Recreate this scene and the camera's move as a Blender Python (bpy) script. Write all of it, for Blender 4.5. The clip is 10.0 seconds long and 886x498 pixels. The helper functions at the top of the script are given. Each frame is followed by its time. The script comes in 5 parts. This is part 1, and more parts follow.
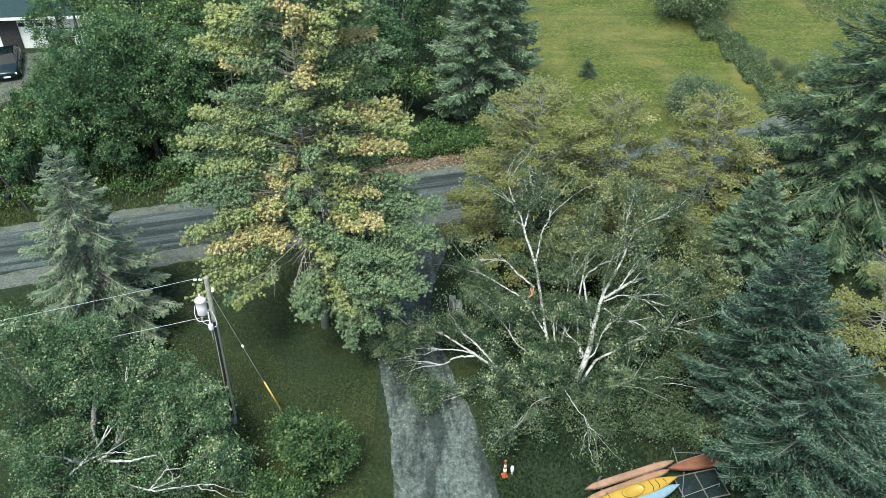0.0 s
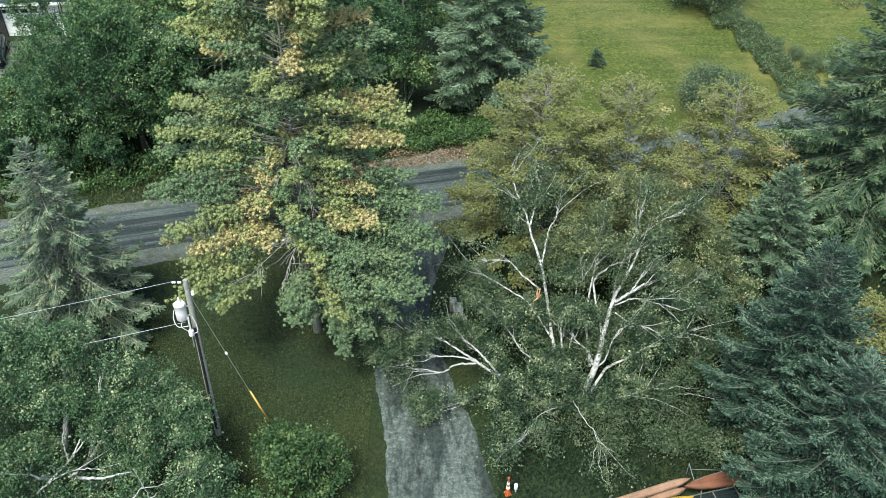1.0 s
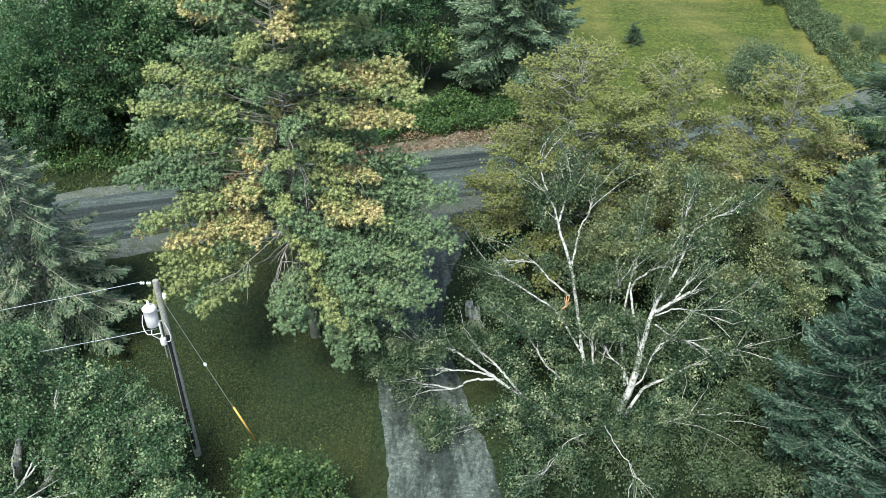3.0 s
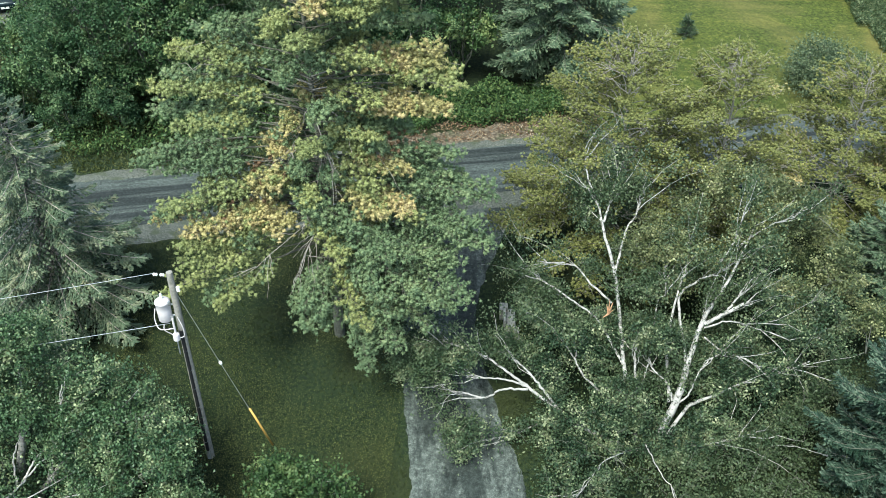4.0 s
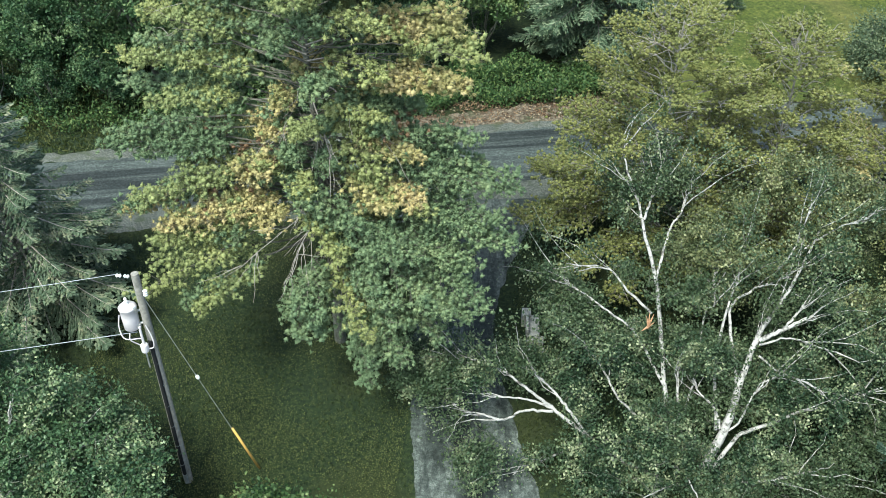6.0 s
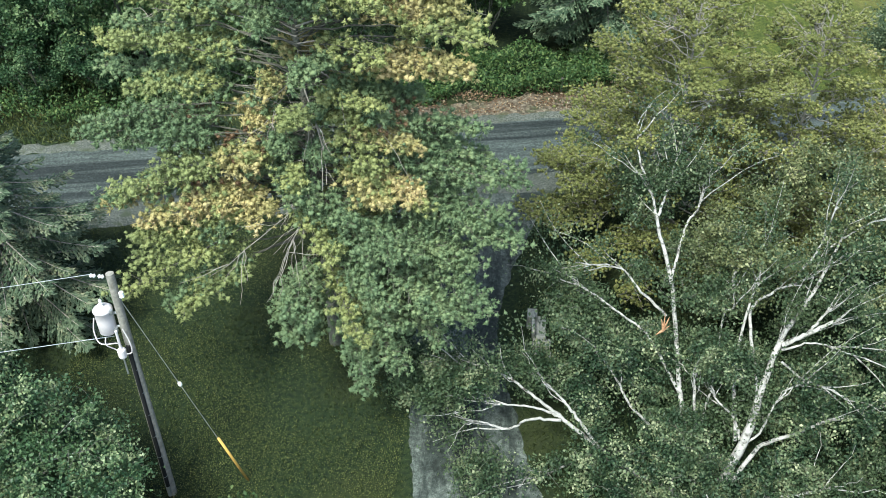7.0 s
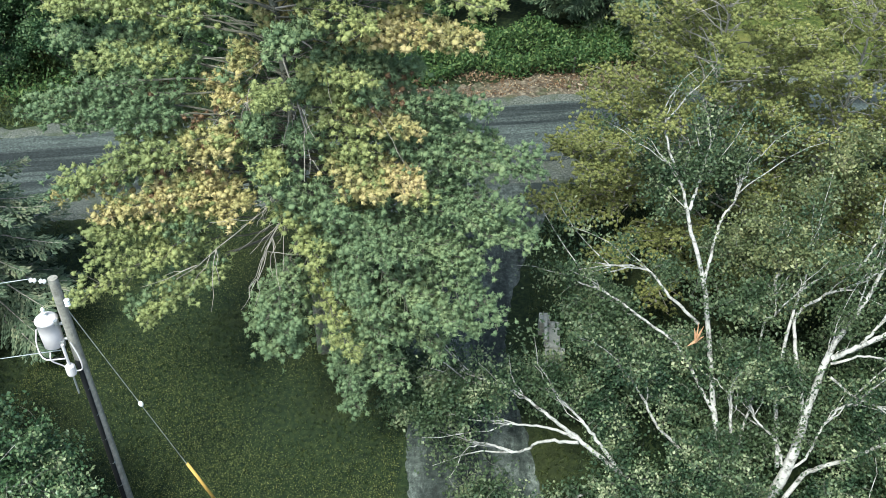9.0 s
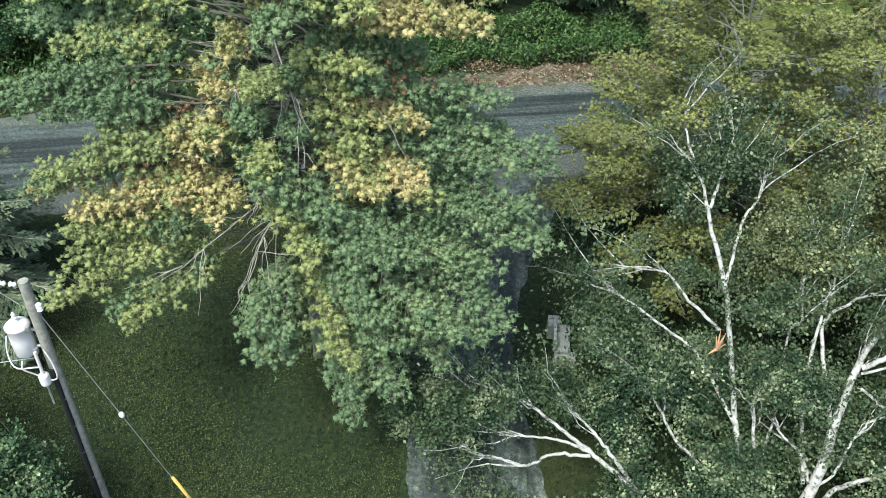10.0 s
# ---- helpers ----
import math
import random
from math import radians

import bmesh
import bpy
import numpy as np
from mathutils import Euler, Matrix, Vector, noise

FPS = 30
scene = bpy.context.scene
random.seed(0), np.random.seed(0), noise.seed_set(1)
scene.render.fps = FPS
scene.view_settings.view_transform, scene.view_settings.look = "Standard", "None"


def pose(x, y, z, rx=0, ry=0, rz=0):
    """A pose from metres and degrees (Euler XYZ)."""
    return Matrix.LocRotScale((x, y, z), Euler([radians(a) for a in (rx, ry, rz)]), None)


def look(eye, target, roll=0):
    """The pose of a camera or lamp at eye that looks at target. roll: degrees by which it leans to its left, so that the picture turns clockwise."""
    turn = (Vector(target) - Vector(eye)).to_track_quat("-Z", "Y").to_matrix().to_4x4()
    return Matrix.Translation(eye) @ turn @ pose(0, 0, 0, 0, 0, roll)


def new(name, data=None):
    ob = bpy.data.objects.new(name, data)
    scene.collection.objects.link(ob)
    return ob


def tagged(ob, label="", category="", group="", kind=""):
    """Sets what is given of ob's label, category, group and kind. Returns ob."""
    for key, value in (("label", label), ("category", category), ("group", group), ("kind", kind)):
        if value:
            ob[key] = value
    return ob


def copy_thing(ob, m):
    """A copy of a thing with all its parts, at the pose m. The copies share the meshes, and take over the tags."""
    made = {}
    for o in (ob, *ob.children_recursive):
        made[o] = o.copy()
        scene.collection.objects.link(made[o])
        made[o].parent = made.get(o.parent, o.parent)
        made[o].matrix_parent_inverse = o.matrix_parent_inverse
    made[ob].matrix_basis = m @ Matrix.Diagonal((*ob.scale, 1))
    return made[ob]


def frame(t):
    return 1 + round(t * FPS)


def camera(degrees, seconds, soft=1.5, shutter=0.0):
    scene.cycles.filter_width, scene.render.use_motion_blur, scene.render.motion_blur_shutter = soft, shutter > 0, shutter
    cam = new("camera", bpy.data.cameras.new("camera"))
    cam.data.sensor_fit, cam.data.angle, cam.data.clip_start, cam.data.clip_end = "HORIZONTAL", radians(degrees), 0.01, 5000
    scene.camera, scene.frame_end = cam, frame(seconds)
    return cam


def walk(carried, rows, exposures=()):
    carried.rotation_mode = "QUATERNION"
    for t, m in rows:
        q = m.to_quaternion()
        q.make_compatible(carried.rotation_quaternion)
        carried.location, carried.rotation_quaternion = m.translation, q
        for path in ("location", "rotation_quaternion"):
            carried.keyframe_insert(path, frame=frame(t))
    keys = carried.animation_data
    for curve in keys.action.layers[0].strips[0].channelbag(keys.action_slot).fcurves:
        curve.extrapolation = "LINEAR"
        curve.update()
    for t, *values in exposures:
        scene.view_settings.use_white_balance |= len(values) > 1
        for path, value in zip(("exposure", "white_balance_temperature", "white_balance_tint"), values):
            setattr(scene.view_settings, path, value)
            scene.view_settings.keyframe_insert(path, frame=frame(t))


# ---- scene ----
# ---- camera ----
PATH = [
    (0, 0.000, -0.000, 33.917, 50.145, -0.045, 0.020),
    (0.5, 0.141, 1.226, 33.064, 49.929, 0.007, 0.205),
    (1, 0.267, 2.458, 32.244, 49.729, 0.069, 0.364),
    (1.5, 0.374, 3.658, 31.454, 49.477, 0.119, 0.522),
    (2, 0.438, 4.851, 30.683, 49.186, 0.128, 0.687),
    (2.5, 0.468, 5.962, 29.946, 48.890, 0.108, 1.061),
    (4, 0.339, 8.920, 27.866, 48.092, 0.019, 5.029),
    (4.5, 0.304, 9.894, 27.236, 47.729, 0.007, 6.055),
    (5, 0.271, 10.865, 26.599, 47.358, 0.018, 6.367),
    (5.5, 0.220, 11.816, 25.953, 47.081, 0.045, 6.535),
    (7, 0.040, 14.110, 24.131, 46.445, 0.123, 6.874),
    (7.5, -0.000, 14.814, 23.607, 46.175, 0.114, 6.998),
    (8, -0.167, 15.418, 23.073, 46.027, 0.049, 6.776),
    (8.5, -0.249, 16.066, 22.512, 45.922, 0.019, 6.874),
    (9, -0.305, 16.737, 21.990, 45.701, 0.050, 7.026),
    (9.5, -0.413, 17.389, 21.502, 45.458, -0.026, 7.221),
    (10, -0.509, 17.991, 21.059, 45.132, -0.059, 7.329),
]
cam = camera(52.0, 10.0, soft=0.45)
walk(cam, [(t, pose(x, y, z, rx, ry, rz)) for t, x, y, z, rx, ry, rz in PATH], exposures=[(0.0, 1.90, 6500.0, -4.0), (4.0, 1.93, 6500.0, -4.0), (10.0, 1.90, 6500.0, -4.0)])

# ---- light ----
SUN_ELEVATION, SUN_AZIMUTH = 64.0, -150.0      # degrees; azimuth from +y towards +x
world = bpy.data.worlds.new("overcast_sky")
scene.world = world
world.use_nodes = True
wt = world.node_tree
sky = wt.nodes.new("ShaderNodeTexSky")
sky.sky_type = "NISHITA"
sky.sun_disc = False
sky.sun_elevation = radians(SUN_ELEVATION)
sky.sun_rotation = radians(SUN_AZIMUTH)
sky.air_density, sky.dust_density, sky.ozone_density = 1.0, 3.0, 1.0
back = wt.nodes["Background"]
back.inputs["Strength"].default_value = 0.108
wt.links.new(sky.outputs["Color"], back.inputs["Color"])
sun_data = bpy.data.lights.new("sun", "SUN")
sun_data.energy, sun_data.angle, sun_data.color = 1.50, radians(18), (0.92, 0.96, 0.94)
sun = new("sun", sun_data)
a, e = radians(SUN_AZIMUTH), radians(SUN_ELEVATION)
toward = Vector((math.sin(a) * math.cos(e), math.cos(a) * math.cos(e), math.sin(e)))
sun.matrix_world = look(toward * 200, (0, 0, 0))


# ---- materials ----
def nodes_of(name, rough=0.8, metal=0.0):
    mat = bpy.data.materials.new(name)
    mat.use_nodes = True
    nt = mat.node_tree
    bsdf = nt.nodes["Principled BSDF"]
    bsdf.inputs["Roughness"].default_value = rough
    bsdf.inputs["Metallic"].default_value = metal
    bsdf.inputs["Specular IOR Level"].default_value = 0.3
    return mat, nt, bsdf


def ramp(nt, fac, stops):
    r = nt.nodes.new("ShaderNodeValToRGB")
    while len(r.color_ramp.elements) < len(stops):
        r.color_ramp.elements.new(0.5)
    for el, (p, c) in zip(r.color_ramp.elements, stops):
        el.position, el.color = p, (*c, 1)
    nt.links.new(fac, r.inputs["Fac"])
    return r.outputs["Color"]


def noise_tex(nt, scale, detail=4.0, rough=0.55, stretch=(1, 1, 1), where="Object", warp=0.0, turn=0.0):
    """Noise; stretch compresses it along each axis after the axes are turned, in degrees."""
    tc = nt.nodes.new("ShaderNodeTexCoord")
    mp = nt.nodes.new("ShaderNodeMapping")
    mp.vector_type = "TEXTURE"
    mp.inputs["Scale"].default_value = [1 / v for v in stretch]
    mp.inputs["Rotation"].default_value = (0, 0, radians(turn))
    nt.links.new(tc.outputs[where], mp.inputs["Vector"])
    n = nt.nodes.new("ShaderNodeTexNoise")
    n.inputs["Scale"].default_value, n.inputs["Detail"].default_value = scale, detail
    n.inputs["Roughness"].default_value, n.inputs["Distortion"].default_value = rough, warp
    nt.links.new(mp.outputs["Vector"], n.inputs["Vector"])
    return n.outputs["Fac"]


def mix(nt, a, b, fac, kind="MIX"):
    m = nt.nodes.new("ShaderNodeMix")
    m.data_type, m.blend_type = "RGBA", kind
    for val, sock in ((fac, m.inputs["Factor"]), (a, m.inputs[6]), (b, m.inputs[7])):
        if isinstance(val, (int, float)):
            sock.default_value = val
        elif isinstance(val, tuple):
            sock.default_value = (*val, 1)
        else:
            nt.links.new(val, sock)
    return m.outputs[2]


def bump(nt, bsdf, height, strength=0.4, distance=0.02):
    b = nt.nodes.new("ShaderNodeBump")
    b.inputs["Strength"].default_value, b.inputs["Distance"].default_value = strength, distance
    nt.links.new(height, b.inputs["Height"])
    nt.links.new(b.outputs["Normal"], bsdf.inputs["Normal"])


def leaf_material(name, stops, clump=None, clump_scale=0.5, clear=0.3, rough=0.55, by_tree=False, tuft=0.0):
    """Leaves vary one by one, and in drifts over the crown; light shines through them a little."""
    mat, nt, bsdf = nodes_of(name, rough)
    geo = nt.nodes.new("ShaderNodeNewGeometry")
    fac = geo.outputs["Random Per Island"]
    if tuft:
        level = nt.nodes.new("ShaderNodeMapRange")
        level.inputs["From Min"].default_value, level.inputs["From Max"].default_value = 0.38, 0.62
        nt.links.new(noise_tex(nt, tuft, 2.0), level.inputs["Value"])
        both = nt.nodes.new("ShaderNodeMix")
        both.inputs["Factor"].default_value = 0.62
        nt.links.new(fac, both.inputs[2])
        nt.links.new(level.outputs["Result"], both.inputs[3])
        fac = both.outputs[0]
    col = ramp(nt, fac, stops)
    if clump:
        fac = ramp(nt, noise_tex(nt, clump_scale, 3.0), [(0.42, (0, 0, 0)), (0.68, (1, 1, 1))])
        col = mix(nt, col, clump, fac)
    if by_tree:
        info = nt.nodes.new("ShaderNodeObjectInfo")
        col = mix(nt, col, ramp(nt, info.outputs["Random"], [(0.0, (0.68, 0.78, 0.76)), (0.5, (0.95, 1.0, 0.88)), (1.0, (1.35, 1.22, 0.98))]), 1.0, "MULTIPLY")
    nt.links.new(col, bsdf.inputs["Base Color"])
    tr = nt.nodes.new("ShaderNodeBsdfTranslucent")
    nt.links.new(col, tr.inputs["Color"])
    mx = nt.nodes.new("ShaderNodeMixShader")
    mx.inputs["Fac"].default_value = clear
    nt.links.new(bsdf.outputs[0], mx.inputs[1])
    nt.links.new(tr.outputs[0], mx.inputs[2])
    nt.links.new(mx.outputs[0], nt.nodes["Material Output"].inputs["Surface"])
    return mat


def plain(name, color, rough=0.6, metal=0.0, vary=0.25, scale=6.0, dent=0.0):
    mat, nt, bsdf = nodes_of(name, rough, metal)
    dark = tuple(c * (1 - vary) for c in color)
    lite = tuple(min(1, c * (1 + vary * 0.6)) for c in color)
    n = noise_tex(nt, scale, 5.0, 0.65)
    nt.links.new(ramp(nt, n, [(0.3, dark), (0.7, lite)]), bsdf.inputs["Base Color"])
    if dent:
        bump(nt, bsdf, n, dent)
    return mat


def ground_material(name, low, mid, high, dry=None, broad=0.12, fine=14.0, dry_at=(0.55, 0.75)):
    mat, nt, bsdf = nodes_of(name, 0.95)
    f = noise_tex(nt, fine, 6.0, 0.7)
    col = ramp(nt, f, [(0.37, low), (0.5, mid), (0.63, high)])
    b = noise_tex(nt, broad, 4.0, 0.55, warp=0.4)
    if dry:
        fac = ramp(nt, b, [(dry_at[0], (0, 0, 0)), (dry_at[1], (0.8, 0.8, 0.8))])
        col = mix(nt, col, dry, fac)
    c = noise_tex(nt, 0.8, 4.0, 0.6)
    col = mix(nt, col, ramp(nt, c, [(0.3, (0.62, 0.66, 0.62)), (0.7, (1.0, 1.0, 1.0))]), 0.7, "MULTIPLY")
    nt.links.new(col, bsdf.inputs["Base Color"])
    bump(nt, bsdf, f, 0.8, 0.06)
    return mat


def field_material():
    mat, nt, bsdf = nodes_of("mown_field", 0.95)
    fine = noise_tex(nt, 2.2, 10.0, 0.85)
    col = ramp(nt, fine, [(0.34, (0.022, 0.040, 0.007)), (0.5, (0.066, 0.082, 0.015)), (0.64, (0.130, 0.133, 0.029))])
    col = mix(nt, col, ramp(nt, noise_tex(nt, 5.5, 3.0, 0.7), [(0.36, (0.50, 0.56, 0.45)), (0.62, (1.28, 1.22, 1.2))]), 1.0, "MULTIPLY")
    dry = noise_tex(nt, 0.13, 6.0, 0.65, warp=0.5)
    col = mix(nt, col, (0.175, 0.145, 0.050), ramp(nt, dry, [(0.46, (0, 0, 0)), (0.68, (0.7, 0.7, 0.7))]))
    mown = noise_tex(nt, 0.8, 3.0, 0.6, (0.12, 1.0, 1.0))
    col = mix(nt, col, ramp(nt, mown, [(0.38, (0.70, 0.76, 0.72)), (0.6, (1.05, 1.05, 1.0))]), 0.8, "MULTIPLY")
    dark = noise_tex(nt, 0.09, 3.0, 0.5)
    col = mix(nt, col, ramp(nt, dark, [(0.40, (0.80, 0.86, 0.82)), (0.58, (1.0, 1.0, 1.0))]), 0.7, "MULTIPLY")
    nt.links.new(col, bsdf.inputs["Base Color"])
    bump(nt, bsdf, fine, 0.9, 0.08)
    return mat


M = {}
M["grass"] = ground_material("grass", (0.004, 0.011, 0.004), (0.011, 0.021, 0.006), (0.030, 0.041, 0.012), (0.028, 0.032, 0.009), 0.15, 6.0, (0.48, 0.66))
M["field"] = field_material()
M["dirt"] = ground_material("roadside_dirt", (0.045, 0.034, 0.024), (0.120, 0.092, 0.068), (0.24, 0.20, 0.155), (0.035, 0.050, 0.018), 0.9, 6.0, (0.50, 0.62))
M["gravel"] = ground_material("pale_gravel", (0.040, 0.044, 0.038), (0.094, 0.100, 0.090), (0.175, 0.178, 0.158), (0.050, 0.062, 0.034), 1.6, 16.0, (0.50, 0.66))


def asphalt_material():
    mat, nt, bsdf = nodes_of("worn_asphalt", 0.85)
    grain = noise_tex(nt, 11.0, 8.0, 0.85)
    base = ramp(nt, grain, [(0.36, (0.016, 0.022, 0.021)), (0.5, (0.056, 0.068, 0.064)), (0.64, (0.140, 0.156, 0.146))])
    lane = noise_tex(nt, 1.5, 4.0, 0.65, (0.03, 1.0, 1.0), warp=0.15, turn=13.2)
    base = mix(nt, base, ramp(nt, lane, [(0.40, (0.20, 0.22, 0.25)), (0.54, (1.0, 1.0, 1.0))]), 0.9, "MULTIPLY")
    fine = noise_tex(nt, 4.5, 3.0, 0.6, (0.05, 1.0, 1.0), turn=13.2)
    base = mix(nt, base, ramp(nt, fine, [(0.36, (0.62, 0.64, 0.66)), (0.6, (1.1, 1.1, 1.1))]), 0.8, "MULTIPLY")
    blot = noise_tex(nt, 0.6, 5.0, 0.7, (0.3, 1, 1), turn=13.2)
    base = mix(nt, base, ramp(nt, blot, [(0.35, (0.66, 0.68, 0.70)), (0.62, (1.08, 1.08, 1.08))]), 0.7, "MULTIPLY")
    nt.links.new(base, bsdf.inputs["Base Color"])
    bump(nt, bsdf, grain, 0.5, 0.01)
    return mat


def drive_material():
    mat, nt, bsdf = nodes_of("weathered_driveway", 0.8)
    grain = noise_tex(nt, 5.0, 12.0, 0.92)
    base = ramp(nt, grain, [(0.38, (0.016, 0.021, 0.019)), (0.5, (0.068, 0.080, 0.072)), (0.62, (0.19, 0.21, 0.19))])
    damp = noise_tex(nt, 0.55, 10.0, 0.72, (1.0, 0.25, 1.0), warp=0.3, turn=4.0)
    base = mix(nt, base, ramp(nt, damp, [(0.45, (0.24, 0.275, 0.27)), (0.55, (1.0, 1.0, 1.0))]), 0.95, "MULTIPLY")
    spot = noise_tex(nt, 1.9, 5.0, 0.65, (1.0, 0.6, 1.0))
    base = mix(nt, base, ramp(nt, spot, [(0.34, (0.25, 0.28, 0.27)), (0.46, (1.0, 1.0, 1.0))]), 0.8, "MULTIPLY")
    nt.links.new(base, bsdf.inputs["Base Color"])
    nt.links.new(ramp(nt, damp, [(0.40, (0.72, 0.72, 0.72)), (0.56, (0.9, 0.9, 0.9))]), bsdf.inputs["Roughness"])
    bump(nt, bsdf, grain, 0.6, 0.012)
    return mat


def birch_bark():
    mat, nt, bsdf = nodes_of("birch_bark", 0.7)
    n = noise_tex(nt, 3.5, 6.0, 0.75, (1, 1, 2.0))
    nt.links.new(ramp(nt, n, [(0.36, (0.05, 0.045, 0.04)), (0.46, (0.27, 0.26, 0.245)), (0.74, (0.54, 0.52, 0.50))]), bsdf.inputs["Base Color"])
    bump(nt, bsdf, n, 0.3)
    return mat


M["asphalt"], M["drive"], M["birch"] = asphalt_material(), drive_material(), birch_bark()
M["bark"] = plain("grey_brown_bark", (0.120, 0.122, 0.100), 0.9, vary=0.5, scale=9.0, dent=0.6)
M["pine_bark"] = plain("pale_pine_bark", (0.25, 0.235, 0.20), 0.9, vary=0.5, scale=9.0, dent=0.6)
M["pine_twig"] = plain("dark_pine_twig", (0.105, 0.100, 0.080), 0.9, vary=0.5, scale=9.0)
M["twig"] = plain("grey_dead_twig", (0.30, 0.27, 0.24), 0.9, vary=0.4)
M["pine"] = leaf_material("pine_needles", [(0.0, (0.216, 0.245, 0.095)), (0.5, (0.295, 0.320, 0.127)), (1.0, (0.406, 0.415, 0.175))], (0.238, 0.278, 0.122), 0.35, rough=0.8, tuft=2.0)
M["pine_gold"] = leaf_material("yellowed_pine_needles", [(0.0, (0.378, 0.330, 0.139)), (0.5, (0.496, 0.407, 0.194)), (1.0, (0.615, 0.497, 0.278))], (0.337, 0.324, 0.139), 0.7, rough=0.8, tuft=2.0)
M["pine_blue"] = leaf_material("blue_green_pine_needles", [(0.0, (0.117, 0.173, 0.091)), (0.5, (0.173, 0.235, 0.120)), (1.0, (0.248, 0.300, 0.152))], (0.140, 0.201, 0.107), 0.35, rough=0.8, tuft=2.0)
M["pine_rust"] = leaf_material("dead_rusty_needles", [(0.0, (0.09, 0.055, 0.03)), (1.0, (0.21, 0.13, 0.075))])
M["red_pine"] = leaf_material("olive_pine_needles", [(0.0, (0.134, 0.155, 0.053)), (0.5, (0.199, 0.213, 0.074)), (1.0, (0.306, 0.301, 0.109))], (0.177, 0.190, 0.066), 0.4, rough=0.8)
M["spruce"] = leaf_material("grey_green_spruce", [(0.0, (0.042, 0.077, 0.044)), (0.5, (0.110, 0.165, 0.099)), (1.0, (0.275, 0.330, 0.209))], (0.077, 0.119, 0.070), 0.8, 0.3)
M["tan_spruce"] = leaf_material("tan_tipped_spruce", [(0.0, (0.050, 0.085, 0.053)), (0.5, (0.125, 0.167, 0.104)), (0.75, (0.215, 0.245, 0.152)), (1.0, (0.353, 0.343, 0.225))], (0.099, 0.141, 0.086), 0.8, 0.3, tuft=1.8)
M["fir"] = leaf_material("blue_green_fir", [(0.0, (0.014, 0.034, 0.022)), (0.5, (0.034, 0.066, 0.044)), (1.0, (0.150, 0.205, 0.145))], (0.022, 0.046, 0.030), 0.8, 0.2)
M["hemlock"] = leaf_material("dark_green_spruce", [(0.0, (0.017, 0.037, 0.019)), (0.5, (0.048, 0.085, 0.043)), (1.0, (0.210, 0.244, 0.125))], (0.033, 0.061, 0.031), 0.9, 0.2, tuft=1.5)
M["birch_leaf"] = leaf_material("birch_leaves", [(0.0, (0.012, 0.030, 0.017)), (0.45, (0.049, 0.084, 0.044)), (0.75, (0.176, 0.221, 0.118)), (1.0, (0.418, 0.432, 0.273))], (0.067, 0.096, 0.047), 0.3, 0.3, 0.42, tuft=1.5)
# Yellower birch leaves, also brightened so the colour carries sunlight on the upper right.
M["birch_sunlit_yellow"] = leaf_material("sunlit_yellowing_birch_leaves", [(0.0, (0.028, 0.052, 0.025)), (0.45, (0.097, 0.122, 0.055)), (0.75, (0.256, 0.274, 0.131)), (1.0, (0.492, 0.475, 0.276))], (0.115, 0.133, 0.059), 0.3, 0.3, 0.42, tuft=1.5)
M["aspen_leaf"] = leaf_material("pale_birch_leaves", [(0.0, (0.017, 0.044, 0.024)), (0.5, (0.073, 0.128, 0.062)), (0.78, (0.189, 0.243, 0.123)), (1.0, (0.440, 0.472, 0.279))], (0.071, 0.124, 0.055), 0.5, 0.25, 0.32, tuft=1.5)
M["maple_leaf"] = leaf_material("woodland_leaves", [(0.0, (0.010, 0.030, 0.014)), (0.5, (0.060, 0.114, 0.050)), (0.85, (0.185, 0.245, 0.115)), (1.0, (0.33, 0.38, 0.20))], (0.050, 0.100, 0.044), 0.3, by_tree=True, tuft=1.0)
M["shrub_leaf"] = leaf_material("fresh_shrub_leaves", [(0.0, (0.018, 0.044, 0.016)), (0.6, (0.058, 0.106, 0.036)), (1.0, (0.19, 0.24, 0.095))], tuft=1.5)
M["willow_leaf"] = leaf_material("grey_willow_leaves", [(0.0, (0.048, 0.080, 0.044)), (0.6, (0.096, 0.132, 0.068)), (1.0, (0.176, 0.208, 0.120))])
M["hedge_leaf"] = leaf_material("hedge_leaves", [(0.0, (0.032, 0.063, 0.027)), (0.6, (0.088, 0.128, 0.057)), (1.0, (0.220, 0.246, 0.133))])
M["litter"] = leaf_material("dry_litter", [(0.0, (0.06, 0.035, 0.022)), (0.5, (0.15, 0.085, 0.05)), (0.85, (0.27, 0.19, 0.11)), (1.0, (0.42, 0.36, 0.27))])
M["weed"] = leaf_material("roadside_weeds", [(0.0, (0.026, 0.060, 0.020)), (0.6, (0.062, 0.118, 0.038)), (1.0, (0.160, 0.215, 0.075))])
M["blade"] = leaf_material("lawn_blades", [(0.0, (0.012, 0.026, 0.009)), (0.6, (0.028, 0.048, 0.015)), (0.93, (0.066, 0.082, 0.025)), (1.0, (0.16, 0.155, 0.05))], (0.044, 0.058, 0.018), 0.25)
# Lawn blades with the shade of the surrounding trees put into their colour.
M["shade_blade"] = leaf_material("shade_dark_blades", [(0.0, (0.004, 0.012, 0.006)), (0.6, (0.011, 0.025, 0.011)), (0.95, (0.024, 0.042, 0.018)), (1.0, (0.09, 0.11, 0.045))])
M["verge_blade"] = leaf_material("dry_verge_blades", [(0.0, (0.040, 0.052, 0.016)), (0.6, (0.080, 0.090, 0.030)), (1.0, (0.15, 0.15, 0.055))], (0.045, 0.070, 0.020), 0.4)
M["flower"] = leaf_material("small_yellow_flowers", [(0.0, (0.052, 0.068, 0.018)), (0.7, (0.095, 0.108, 0.032)), (1.0, (0.22, 0.22, 0.07))])
